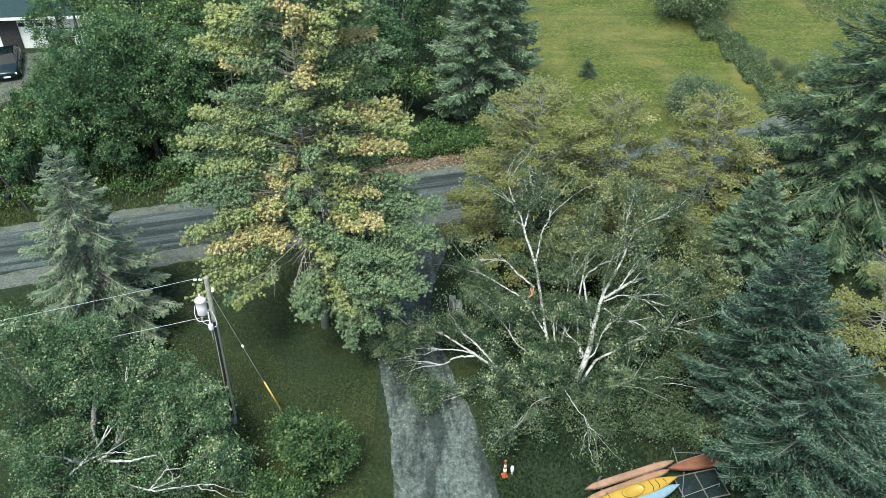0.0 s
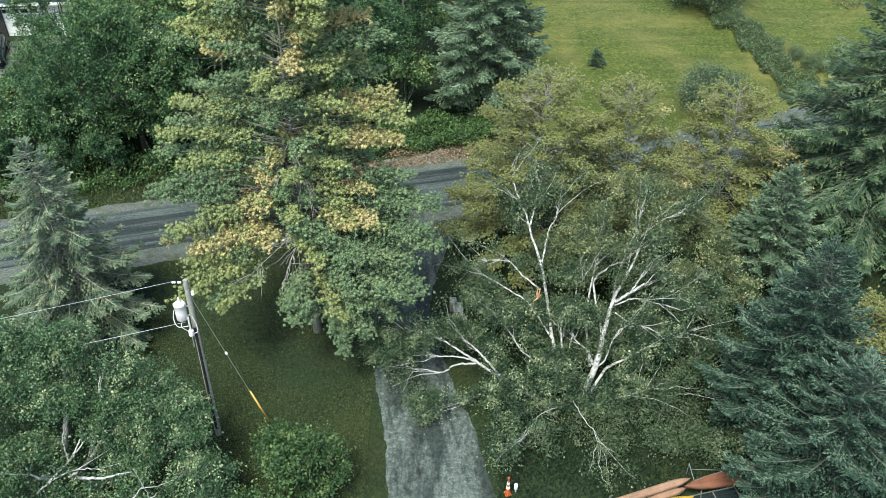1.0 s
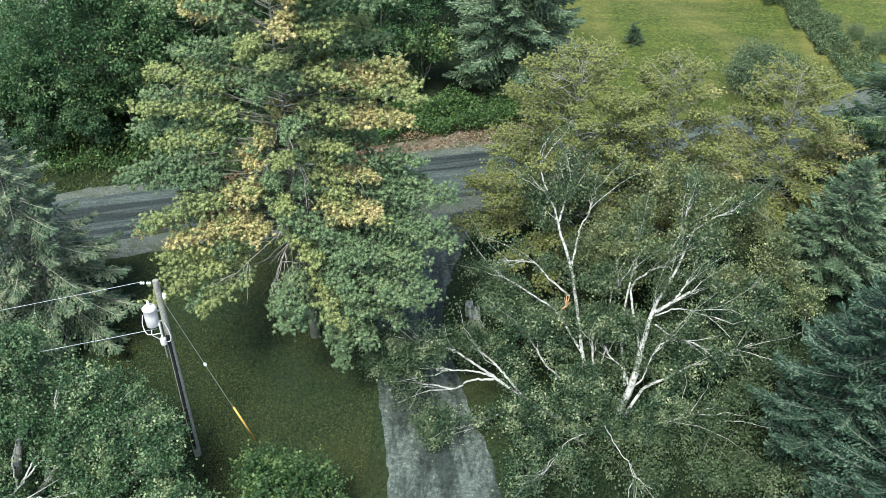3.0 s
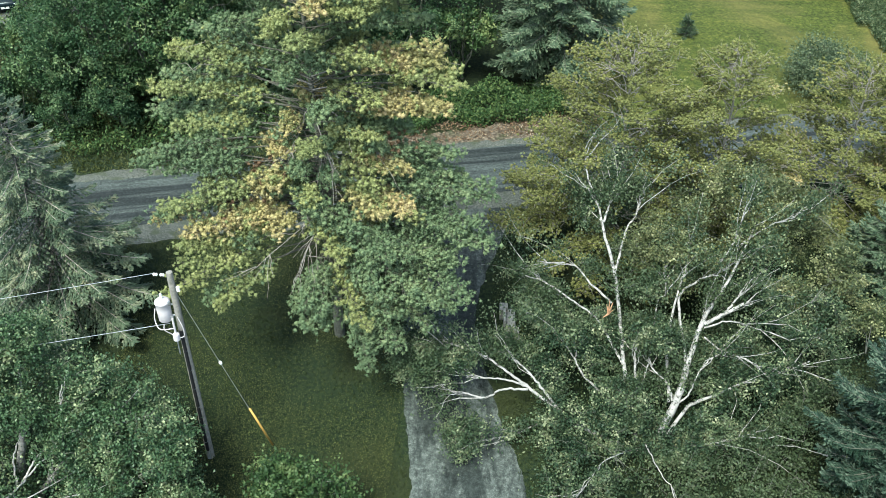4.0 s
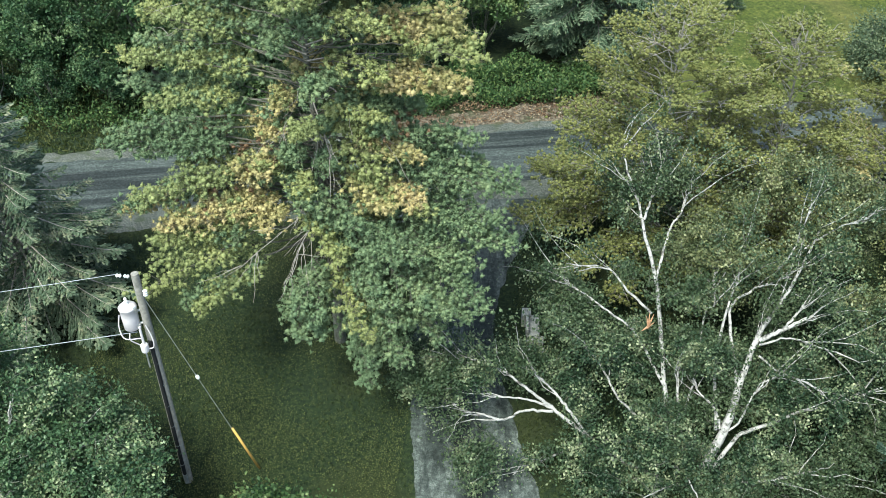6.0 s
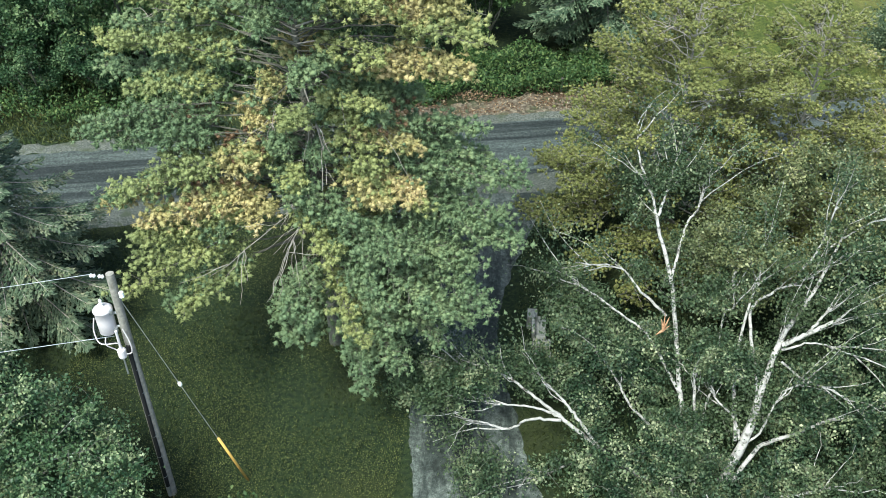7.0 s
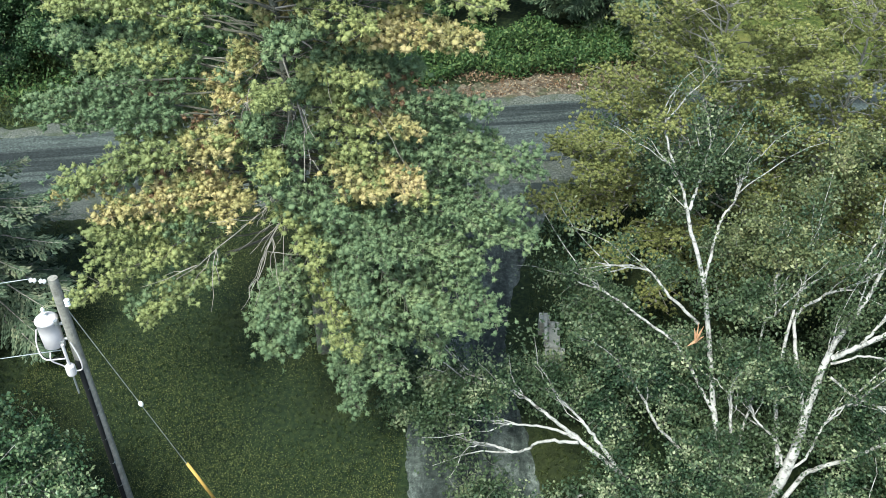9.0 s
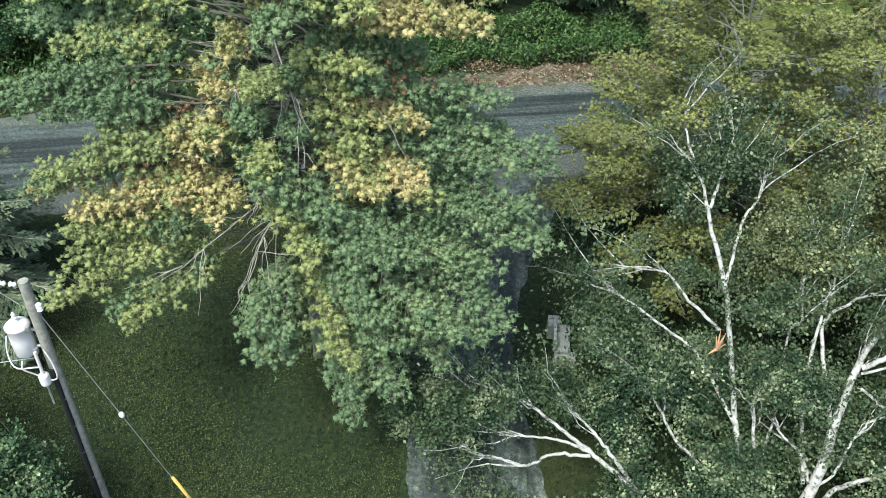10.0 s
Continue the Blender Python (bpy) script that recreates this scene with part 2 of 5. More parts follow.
M["pole_wood"] = plain("weathered_pole_wood", (0.24, 0.225, 0.20), 0.9, vary=0.4, scale=8.0, dent=0.4)
M["black"] = plain("black_plastic", (0.010, 0.010, 0.011), 0.75)
M["pipe"] = plain("dull_grey_pipe", (0.16, 0.175, 0.17), 0.6, 0.2)
M["galv"] = plain("galvanised_steel", (0.42, 0.43, 0.44), 0.45, 0.7)
M["tank"] = plain("pale_grey_enamel", (0.585, 0.535, 0.545), 0.4, vary=0.12, scale=3.0)
M["ceramic"] = plain("white_porcelain", (0.75, 0.75, 0.74), 0.25, vary=0.08)
M["yellow"] = plain("yellow_plastic", (0.58, 0.36, 0.10), 0.5, vary=0.15)
M["orange"] = plain("orange_plastic", (0.40, 0.09, 0.03), 0.5, vary=0.2)
M["white"] = plain("white_paint", (0.75, 0.74, 0.71), 0.5, vary=0.12)
M["stone"] = plain("grey_concrete", (0.26, 0.26, 0.245), 0.9, vary=0.4, scale=7.0, dent=0.4)
M["canoe_tan"] = plain("faded_tan_hull", (0.235, 0.135, 0.088), 0.5, vary=0.3, scale=2.0)
M["canoe_red"] = plain("rust_red_hull", (0.135, 0.052, 0.028), 0.45, vary=0.3, scale=2.0)
M["kayak_yellow"] = plain("yellow_hull", (0.31, 0.19, 0.028), 0.4, vary=0.15, scale=3.0)
M["kayak_blue"] = plain("pale_blue_hull", (0.15, 0.22, 0.28), 0.4, vary=0.2, scale=3.0)
M["rack"] = plain("dark_weathered_timber", (0.10, 0.095, 0.085), 0.85, vary=0.4)
M["shingle"] = plain("dark_roof_shingles", (0.016, 0.034, 0.037), 0.9, vary=0.3, scale=5.0, dent=0.4)
M["brick_dark"] = plain("brown_pillar_cladding", (0.035, 0.033, 0.032), 0.85, vary=0.4)
M["car"] = plain("dark_blue_grey_car_paint", (0.010, 0.020, 0.024), 0.2, 0.3, vary=0.1)
M["tyre"] = plain("black_rubber", (0.02, 0.02, 0.02), 0.8)
M["lamp"] = plain("clear_headlight", (0.7, 0.7, 0.72), 0.15)
M["torn"] = plain("torn_orange_wood", (0.46, 0.26, 0.15), 0.8, vary=0.3)


def glass_material():
    mat, nt, bsdf = nodes_of("window_glass", 0.06)
    bsdf.inputs["Base Color"].default_value = (0.014, 0.020, 0.020, 1)
    bsdf.inputs["Specular IOR Level"].default_value = 0.6
    return mat


M["glass"] = glass_material()


# ---- building blocks ----
def unit(v):
    return v / np.maximum(np.linalg.norm(v, axis=-1, keepdims=True), 1e-9)


class Shape:
    """Gathers faces with numpy and links them as one mesh."""

    def __init__(self):
        self.v, self.tri, self.quad, self.mt, self.mq, self.n = [], [], [], [], [], 0

    def add(self, v, f, mat=0):
        v, f = np.asarray(v, float).reshape(-1, 3), np.asarray(f, int)
        if not len(f):
            return
        (self.tri if f.shape[1] == 3 else self.quad).append(f + self.n)
        (self.mt if f.shape[1] == 3 else self.mq).append(np.full(len(f), mat))
        self.v.append(v)
        self.n += len(v)

    def link(self, name, mats, parent=None, label="", smooth=False):
        v = np.concatenate(self.v)
        t = np.concatenate(self.tri) if self.tri else np.zeros((0, 3), int)
        q = np.concatenate(self.quad) if self.quad else np.zeros((0, 4), int)
        me = bpy.data.meshes.new(name)
        me.vertices.add(len(v))
        me.vertices.foreach_set("co", v.astype(np.float32).ravel())
        loops = np.concatenate([t.ravel(), q.ravel()])
        me.loops.add(len(loops))
        me.loops.foreach_set("vertex_index", loops.astype(np.int32))
        starts = np.concatenate([np.arange(len(t)) * 3, len(t) * 3 + np.arange(len(q)) * 4])
        me.polygons.add(len(starts))
        me.polygons.foreach_set("loop_start", starts.astype(np.int32))
        mi = np.concatenate(self.mt + self.mq).astype(np.int32)
        me.polygons.foreach_set("material_index", mi)
        me.polygons.foreach_set("use_smooth", np.full(len(starts), smooth))
        for m in mats if isinstance(mats, (list, tuple)) else [mats]:
            me.materials.append(m)
        me.update(calc_edges=True)
        ob = new(name, me)
        if parent:
            ob.parent = parent
        if label:
            tagged(ob, label)
        return ob


def part(name, bm, material, parent=None, label="", smooth=False):
    """Links a bmesh as one mesh object under a thing or a part."""
    me = bpy.data.meshes.new(name)
    bm.to_mesh(me)
    bm.free()
    me.materials.append(material)
    if smooth:
        me.polygons.foreach_set("use_smooth", [True] * len(me.polygons))
    ob = new(name, me)
    if parent:
        ob.parent = parent
    if label:
        tagged(ob, label)
    return ob


def thing(name, m, label, category, group="", kind=""):
    ob = new(name)
    ob.matrix_basis = m
    return tagged(ob, label, category, group, kind)


def box(bm, size, m=Matrix(), bevel=0.0):
    made = bmesh.ops.create_cube(bm, size=1.0, matrix=m @ Matrix.Diagonal((*size, 1)))
    if bevel:
        edges = list({e for v in made["verts"] for e in v.link_edges})
        bmesh.ops.bevel(bm, geom=edges, offset=bevel, segments=2, affect="EDGES", profile=0.7)


def rod(bm, a, b, r, r2=None, sides=10):
    a, b = Vector(a), Vector(b)
    turn = (b - a).to_track_quat("Z", "Y").to_matrix().to_4x4()
    bmesh.ops.create_cone(bm, cap_ends=True, segments=sides, radius1=r, radius2=r if r2 is None else r2,
                          depth=(b - a).length, matrix=Matrix.Translation((a + b) / 2) @ turn)


def lathe(bm, profile, sides=20, m=Matrix()):
    """A turned shape from (radius, height) pairs."""
    rings = [[bm.verts.new(m @ Vector((r * math.cos(k * math.tau / sides), r * math.sin(k * math.tau / sides), z)))
              for k in range(sides)] for r, z in profile]
    for lo, hi in zip(rings, rings[1:]):
        for k in range(sides):
            bm.faces.new((lo[k], lo[(k + 1) % sides], hi[(k + 1) % sides], hi[k]))
    bm.faces.new(rings[0][::-1])
    bm.faces.new(rings[-1])


def curve_through(points, count):
    """Smooth points along a few given ones (Catmull-Rom)."""
    p = np.asarray(points, float)
    p = np.vstack([2 * p[0] - p[1], p, 2 * p[-1] - p[-2]])
    out = []
    for u in np.linspace(0, len(p) - 3 - 1e-6, count):
        i, f = int(u), u - int(u)
        a, b, c, d = p[i:i + 4]
        out.append(0.5 * (2 * b + (c - a) * f + (2 * a - 5 * b + 4 * c - d) * f * f + (3 * b - a - 3 * c + d) * f ** 3))
    return np.array(out)


def tube(shape, pts, r0, r1, sides=6, mat=0, wave=0.0, rng=None):
    """A tapered limb along points."""
    pts = np.asarray(pts, float).copy()
    if wave and rng is not None:
        pts[1:] += rng.normal(0, wave, (len(pts) - 1, 3))
    d = unit(np.gradient(pts, axis=0))
    side = unit(np.cross(d, np.array([0.31, 0.22, 0.93]) + 1e-3))
    up = np.cross(side, d)
    r = np.linspace(1, 0, len(pts))[:, None] * (r0 - r1) + r1
    ang = np.arange(sides) * math.tau / sides
    v = pts[:, None] + r[:, None] * (np.cos(ang)[None, :, None] * side[:, None] + np.sin(ang)[None, :, None] * up[:, None])
    i, k = np.meshgrid(np.arange(len(pts) - 1), np.arange(sides), indexing="ij")
    k2 = (k + 1) % sides
    f = np.stack([i * sides + k, i * sides + k2, (i + 1) * sides + k2, (i + 1) * sides + k], -1).reshape(-1, 4)
    shape.add(v.reshape(-1, 3), f, mat)


def leaves(shape, at, size, rng, up=0.6, aspect=0.7, mat=0, hang=0.0):
    """One small kite-shaped leaf at each place."""
    n = len(at)
    normal = unit(rng.normal(0, 1, (n, 3)) + [0, 0, up])
    along = unit(np.cross(normal, rng.normal(0, 1, (n, 3))) + [0, 0, -hang])
    across = unit(np.cross(normal, along))
    s = (size * rng.uniform(0.65, 1.3, n))[:, None]
    w = s * aspect
    v = np.stack([at - along * s * 0.5, at + across * w * 0.5 - along * s * 0.08 + normal * s * 0.08,
                  at + along * s * 0.5, at - across * w * 0.5 - along * s * 0.08 + normal * s * 0.08], 1)
    shape.add(v.reshape(-1, 3), np.arange(4 * n).reshape(-1, 4), mat)


def icosahedron():
    g = (1 + 5 ** 0.5) / 2
    v = [(-1, g, 0), (1, g, 0), (-1, -g, 0), (1, -g, 0), (0, -1, g), (0, 1, g), (0, -1, -g), (0, 1, -g), (g, 0, -1), (g, 0, 1), (-g, 0, -1), (-g, 0, 1)]
    v = unit(np.array(v, float))
    f = [(i, j, k) for i in range(12) for j in range(i + 1, 12) for k in range(j + 1, 12)
         if max(np.linalg.norm(v[i] - v[j]), np.linalg.norm(v[j] - v[k]), np.linalg.norm(v[i] - v[k])) < 1.1]
    f = [t if np.dot(np.cross(v[t[1]] - v[t[0]], v[t[2]] - v[t[0]]), v[t[0]]) > 0 else t[::-1] for t in f]
    return v, np.array(f)


ICO_V, ICO_F = icosahedron()


def hearts(shape, at, radius, rng, mat=0):
    """The dense rough middle of each needle puff."""
    n = len(at)
    r = radius * rng.uniform(0.7, 1.25, (n, 1, 1)) * rng.uniform(0.7, 1.25, (n, 12, 1))
    v = at[:, None] + ICO_V[None] * r * [1, 1, 0.85]
    f = (np.arange(n) * 12)[:, None, None] + ICO_F[None]
    shape.add(v.reshape(-1, 3), f.reshape(-1, 3), mat)


def puffs(shape, at, way, size, rng, mat, strands=16, fine=0.026, core=0.48):
    """Round soft tufts of needles round the shoot tips."""
    n = len(at)
    hearts(shape, at, size * core, rng, mat)
    ball = unit(rng.normal(0, 1, (n * strands, 3)) + np.repeat(way, strands, 0) * 0.4 + [0, 0, 0.2])
    o = np.repeat(at, strands, 0)
    side = unit(np.cross(ball, rng.normal(0, 1, ball.shape))) * fine * 0.5
    ln = size * rng.uniform(0.65, 1.15, (n * strands, 1))
    v = np.stack([o + ball * ln * 0.4 - side, o + ball * ln * 0.4 + side, o + ball * ln], 1)
    shape.add(v.reshape(-1, 3), np.arange(3 * n * strands).reshape(-1, 3), mat)


def sprays(shape, at, way, length, width, rng, mat=0):
    """Flat needled twigs: kites that lie along their way."""
    n = len(at)
    normal = unit(np.array([0, 0, 1.0]) + rng.normal(0, 0.45, (n, 3)))
    across = unit(np.cross(normal, way))
    ln = (length * rng.uniform(0.7, 1.25, n))[:, None]
    wd = (width * rng.uniform(0.7, 1.25, n))[:, None]
    lift = np.cross(way, across) * wd * 0.35
    v = np.stack([at, at + way * ln * 0.45 + across * wd * 0.5 - lift, at + way * ln, at + way * ln * 0.45 - across * wd * 0.5 - lift], 1)
    shape.add(v.reshape(-1, 3), np.arange(4 * n).reshape(-1, 4), mat)


# ---- trees ----
def spruce(name, base, height, radius, label, mat, seed, low=0.06, whorls=34, each=6, lean=(0, 0), droop=0.35, rise=0.15,
           blunt=0.8, spray=0.30, dense=1.0, wood="bark", group="", wide=0.19):
    rng = np.random.default_rng(seed)
    tree = thing(name, pose(*base), label, "tree", group)
    trunk, crown = Shape(), Shape()
    top = np.array([lean[0], lean[1], height])
    line = np.linspace([0, 0, -0.2], top, 14)
    tube(trunk, line, 0.019 * height, 0.02, 8, 0, 0.02, rng)
    trunk.link("trunk", M["bark"], tree, smooth=True)
    limbs = Shape()
    for w in range(whorls):
        u = low + (1 - low) * (w + 0.5) / whorls
        start = top * u
        reach = radius * (1 - u) ** blunt * (0.55 + 0.45 * min(1, u / (low + 0.12)))
        a0 = rng.uniform(0, math.tau)
        for k in range(each if u < 0.93 else 4):
            az = a0 + k * math.tau / each + rng.normal(0, 0.2)
            ln = max(0.25, reach * rng.uniform(0.72, 1.15))
            out = np.array([math.cos(az), math.sin(az), 0])
            s = np.linspace(0, 1, 9)[:, None]
            tilt = rise + 0.9 * max(0, u - 0.75) * 4 * 0.5
            p = start + [0, 0, rng.uniform(-0.15, 0.15)] + out * ln * s + np.array([0, 0, 1]) * ln * (tilt * s - droop * (1 - u * 0.7) * s ** 1.5 + 0.12 * s ** 4)
            tube(limbs, p, 0.012 + 0.012 * ln, 0.006, 4, 0)
            m = max(4, int(ln / 0.14 * dense))
            t = np.sqrt(np.linspace(0.04, 1, m))
            q = np.stack([np.interp(t, s[:, 0], p[:, c]) for c in range(3)], 1)
            d = unit(np.stack([np.interp(t, s[:, 0], np.gradient(p[:, c])) for c in range(3)], 1))
            for sgn in (-1, 1):
                side = unit(np.cross(d, [0, 0, 1.0])) * sgn
                tw = unit(side * 0.9 + d * 0.75 + [0, 0, -0.18] + rng.normal(0, 0.14, q.shape))
                tl = np.minimum(1.15, 0.20 + 0.26 * ln * (1 - t) ** 0.7) * rng.uniform(0.6, 1.25, m)
                steps = 5
                for j in range(steps):
                    keep = (tl > 0.13 * j)
                    at = q + tw * (tl * j / steps)[:, None] + [0, 0, -0.03 * j]
                    sprays(crown, at[keep], unit(tw + d * 0.2 + rng.normal(0, 0.16, tw.shape))[keep], spray, spray * wide, rng)
                    if j % 2 == 1:
                        sprays(crown, at[keep], unit(tw * 0.6 + d * 0.9 + rng.normal(0, 0.15, tw.shape))[keep], spray * 0.85, spray * wide, rng)
            sprays(crown, q, unit(d + rng.normal(0, 0.12, d.shape)), spray, spray * 0.2, rng)
    tip = np.repeat(top[None], 6, 0)
    sprays(crown, tip - [0, 0, 0.2], unit(rng.normal(0, 0.35, (6, 3)) + [0, 0, 1]), 0.45, 0.07, rng)
    tagged(limbs.link("branchwood", M[wood], tree), kind="stuff")
    crown.link("crown", mat, tree)
    return tree


def limb_line(start, az, ln, rise, sag, rng, n=8):
    s = np.linspace(0, 1, n)[:, None]
    out = np.array([math.cos(az), math.sin(az), 0])
    bend = np.array([-math.sin(az), math.cos(az), 0]) * rng.normal(0, 0.12)
    return start + out * ln * s + bend * ln * s ** 2 + np.array([0, 0, 1.0]) * ln * (rise * s - sag * s ** 2)


def pine(name, base, label, limbs, trunk_pts, seed, mats, tuft=0.2, count=15, strands=11, fine=0.034, ball=0.13, shoot=(0.35, 1.1), bark="bark", trunk_r=0.21):
    """Limbs: height, azimuth in degrees, length, rise, sag, material of the tip."""
    rng = np.random.default_rng(seed)
    tree = thing(name, pose(*base), label, "tree")
    trunk, wood, crown, dead = Shape(), Shape(), Shape(), Shape()
    line = curve_through(trunk_pts, 18)
    tube(trunk, line, trunk_r, 0.03, 10, 0, 0.015, rng)
    trunk.link("trunk", M[bark], tree, smooth=True)
    for z, az, ln, rise, sag, kind in limbs:
        start = np.array([np.interp(z, line[:, 2], line[:, c]) for c in range(3)])
        p = limb_line(start, radians(az), ln, rise, sag, rng)
        tube(wood, p, 0.010 + 0.0055 * ln, 0.009, 5, 0, 0.03, rng)
        if kind < 0:
            for _ in range(14):
                u = rng.uniform(0.3, 1)
                q = np.array([np.interp(u * 7, range(8), p[:, c]) for c in range(3)])
                w = unit(rng.normal(0, 0.7, 3) + unit(p[-1] - p[0]) + [0, 0, -0.1])
                tube(dead, np.linspace(q, q + w * rng.uniform(0.5, 1.5), 5), 0.014, 0.005, 4, 0, 0.04, rng)
            continue
        n = max(9, int(count * ln / 5))
        t = np.sqrt(rng.uniform(0.10, 1.0, n))
        q = np.stack([np.interp(t * 7, range(8), p[:, c]) for c in range(3)], 1)
        d = unit(p[-1] - p[-3])
        for i in range(n):
            side = unit(np.cross(d, [0, 0, 1.0])) * rng.choice([-1, 1])
            w = unit(d * rng.uniform(0.3, 1.1) + side * rng.uniform(0.1, 1.0) + [0, 0, rng.uniform(-0.05, 0.35)])
            sl = rng.uniform(*shoot) * (0.6 + 0.09 * ln)
            e = q[i] + w * sl
            tube(wood, np.linspace(q[i], e, 3), 0.016, 0.008, 3, 0)
            m = kind if t[i] > 0.45 and rng.random() < 0.85 else 0
            balls = 3 + int(sl / 0.2)
            g = np.linspace(0.2, 1.05, balls)[:, None] + rng.normal(0, 0.05, (balls, 1))
            core = q[i] + w * sl * g + rng.normal(0, ball, (balls, 3)) * [1, 1, 0.6] + [0, 0, 0.04]
            puffs(crown, core, np.repeat(w[None], balls, 0), tuft, rng, m, strands, fine, 0.5)
    tagged(wood.link("branchwood", M[bark], tree), kind="stuff")
    if dead.n:
        tagged(dead.link("deadwood", M["twig"], tree, "bare grey dead twigs"), kind="stuff")
    crown.link("crown", mats, tree, smooth=True)
    return tree


def clump_crown(shape, twigs, centre, radii, clumps, per, size, rng, stems, mat=0, shell=0.55, spread=0.42, up=0.7, hang=0.0, gap=0.0):
    """Leaf clumps within a lumpy ellipsoid, each on a twig from the nearest stem point."""
    c = unit(rng.normal(0, 1, (clumps, 3)))
    lump = np.array([1 + 0.28 * noise.noise(Vector(v * 1.9) + Vector(centre)) for v in c])[:, None]
    c = np.asarray(centre) + c * np.asarray(radii) * lump * rng.uniform(shell, 1.0, (clumps, 1))
    if gap:
        c = c[[noise.noise(Vector(v * 0.55)) > gap - 0.45 for v in c]]
    c = c[c[:, 2] > 0.25]
    stems = np.asarray(stems)
    near = np.array([((stems - v) ** 2).sum(1).min() for v in c])
    for v in c[np.argsort(near)]:
        s = stems[np.argmin(((stems - v) ** 2).sum(1) + 0.8 * np.maximum(0, stems[:, 2] - v[2]) ** 2)]
        gone = np.linalg.norm(v - s)
        mid = (s + v) / 2 + [0, 0, 0.10 * gone] + rng.normal(0, 0.06 * gone, 3)
        tube(twigs, [s, mid, v], 0.008 + 0.006 * gone, 0.005, 3, 0)
        stems = np.vstack([stems, mid, v])
    sp = spread * rng.uniform(0.6, 1.35, len(c))
    n = np.repeat(np.arange(len(c)), per)
    at = c[n] + rng.normal(0, 1, (len(n), 3)) * sp[n][:, None] * [1, 1, 0.7]
    leaves(shape, at, size, rng, up, 0.72, mat, hang)


def broadleaf(name, base, height, radius, label, leaf, seed, low=0.12, clumps=260, per=38, size=0.17, bark="bark", forks=6, group="", spread=0.42,
              shell=0.5, gap=0.0, category="tree", hang=0.0, lobes=0):
    rng = np.random.default_rng(seed)
    tree = thing(name, pose(*base), label, category, group)
    trunk, twigs, crown = Shape(), Shape(), Shape()
    cz = height * (0.5 + low * 0.5)
    fork = np.array([0, 0, height * max(low, 0.12)])
    tube(trunk, np.linspace([0, 0, -0.15], fork, 6), 0.018 * height + 0.02, 0.014 * height + 0.015, 8, 0, 0.02, rng)
    trunk.link("trunk", M[bark], tree, smooth=True)
    stems = [fork]
    for k in range(forks):
        az = k * math.tau / forks + rng.normal(0, 0.3)
        r = radius * rng.uniform(0.25, 0.75)
        tip = np.array([math.cos(az) * r, math.sin(az) * r, height * rng.uniform(0.6, 0.93)])
        p = curve_through([fork, fork * 0.5 + tip * 0.5 + np.array([math.cos(az), math.sin(az), 0]) * r * 0.2 - [0, 0, 0.3], tip], 9)
        tube(twigs, p, 0.010 * height + 0.01, 0.012, 6, 0, 0.03, rng)
        stems += list(p)
    if lobes:
        for k in range(lobes):
            w = unit(np.array([rng.normal(), rng.normal(), rng.normal() + 0.35]))
            r = radius * rng.uniform(0.30, 0.48)
            c = np.array([0, 0, cz]) + w * np.array([radius, radius, height - cz]) * 0.72
            clump_crown(crown, twigs, c, (r, r, r * 0.75), clumps // lobes, per, size, rng, stems, 0, 0.75, spread, 0.7, hang, gap)
    else:
        clump_crown(crown, twigs, (0, 0, cz), (radius, radius, height - cz), clumps, per, size, rng, stems, 0, shell, spread, 0.7, hang, gap)
    tagged(twigs.link("branchwood", M[bark], tree), kind="stuff")
    crown.link("crown", leaf, tree)
    return tree


def wavy_strip(name, left, right, mat, z, label="", step=0.25, ragged=0.12, seed=0, across=4):
    """A flat strip of ground between two lines, with ragged edges and a slight crown."""
    rng = np.random.default_rng(seed)
    a, b = curve_through(left, max(2, int(np.linalg.norm(np.subtract(left[-1], left[0])) / step))), None
    b = curve_through(right, len(a))
    soft = np.convolve(rng.normal(0, 1, len(a) + 8), np.ones(4) / 2, "same")[4:-4]
    soft2 = np.convolve(rng.normal(0, 1, len(a) + 8), np.ones(4) / 2, "same")[4:-4]
    out = unit(a - b)
    a, b = a + out * (ragged * soft)[:, None], b - out * (ragged * soft2)[:, None]
    f = np.linspace(0, 1, across + 1)[None, :, None]
    v = a[:, None] * (1 - f) + b[:, None] * f
    v[..., 2] = z + 0.02 * np.sin(f[..., 0] * math.pi)
    v[:, 0, 2] = v[:, -1, 2] = z - 0.03
    n = across + 1
    i, k = np.meshgrid(np.arange(len(a) - 1), np.arange(across), indexing="ij")
    s = Shape()
    s.add(v.reshape(-1, 3), np.stack([i * n + k, i * n + k + 1, (i + 1) * n + k + 1, (i + 1) * n + k], -1).reshape(-1, 4))
    ob = s.link(name, mat)
    me = ob.data
    if me.polygons[len(me.polygons) // 2].normal.z < 0:
        me.flip_normals()
    return tagged(ob, label, "", "", "structure")


# ---- ground, road, drive ----
s = Shape()
s.add([(-1800, -1800, 0), (1800, -1800, 0), (1800, 1800, 0), (-1800, 1800, 0)], [(0, 1, 2, 3)])
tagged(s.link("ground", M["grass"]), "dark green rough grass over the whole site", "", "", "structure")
s = Shape()
s.add([(5.5, 50.0, 0.012), (180, 91.0, 0.012), (180, 420, 0.012), (-24, 420, 0.012), (-3.8, 77.0, 0.012)], [(0, 1, 2), (0, 2, 4), (4, 2, 3)])
tagged(s.link("field", M["field"]), "pale mown hay field with dry yellow patches", "", "", "structure")
SLOPE = 0.235      # the road runs askew to the driveway


def along_road(near, far):
    """Two lines parallel to the road, by their distance in y at x = 0."""
    return [[(x, y + SLOPE * x, 0) for x in (-150, 0, 150)] for y in (near, far)]


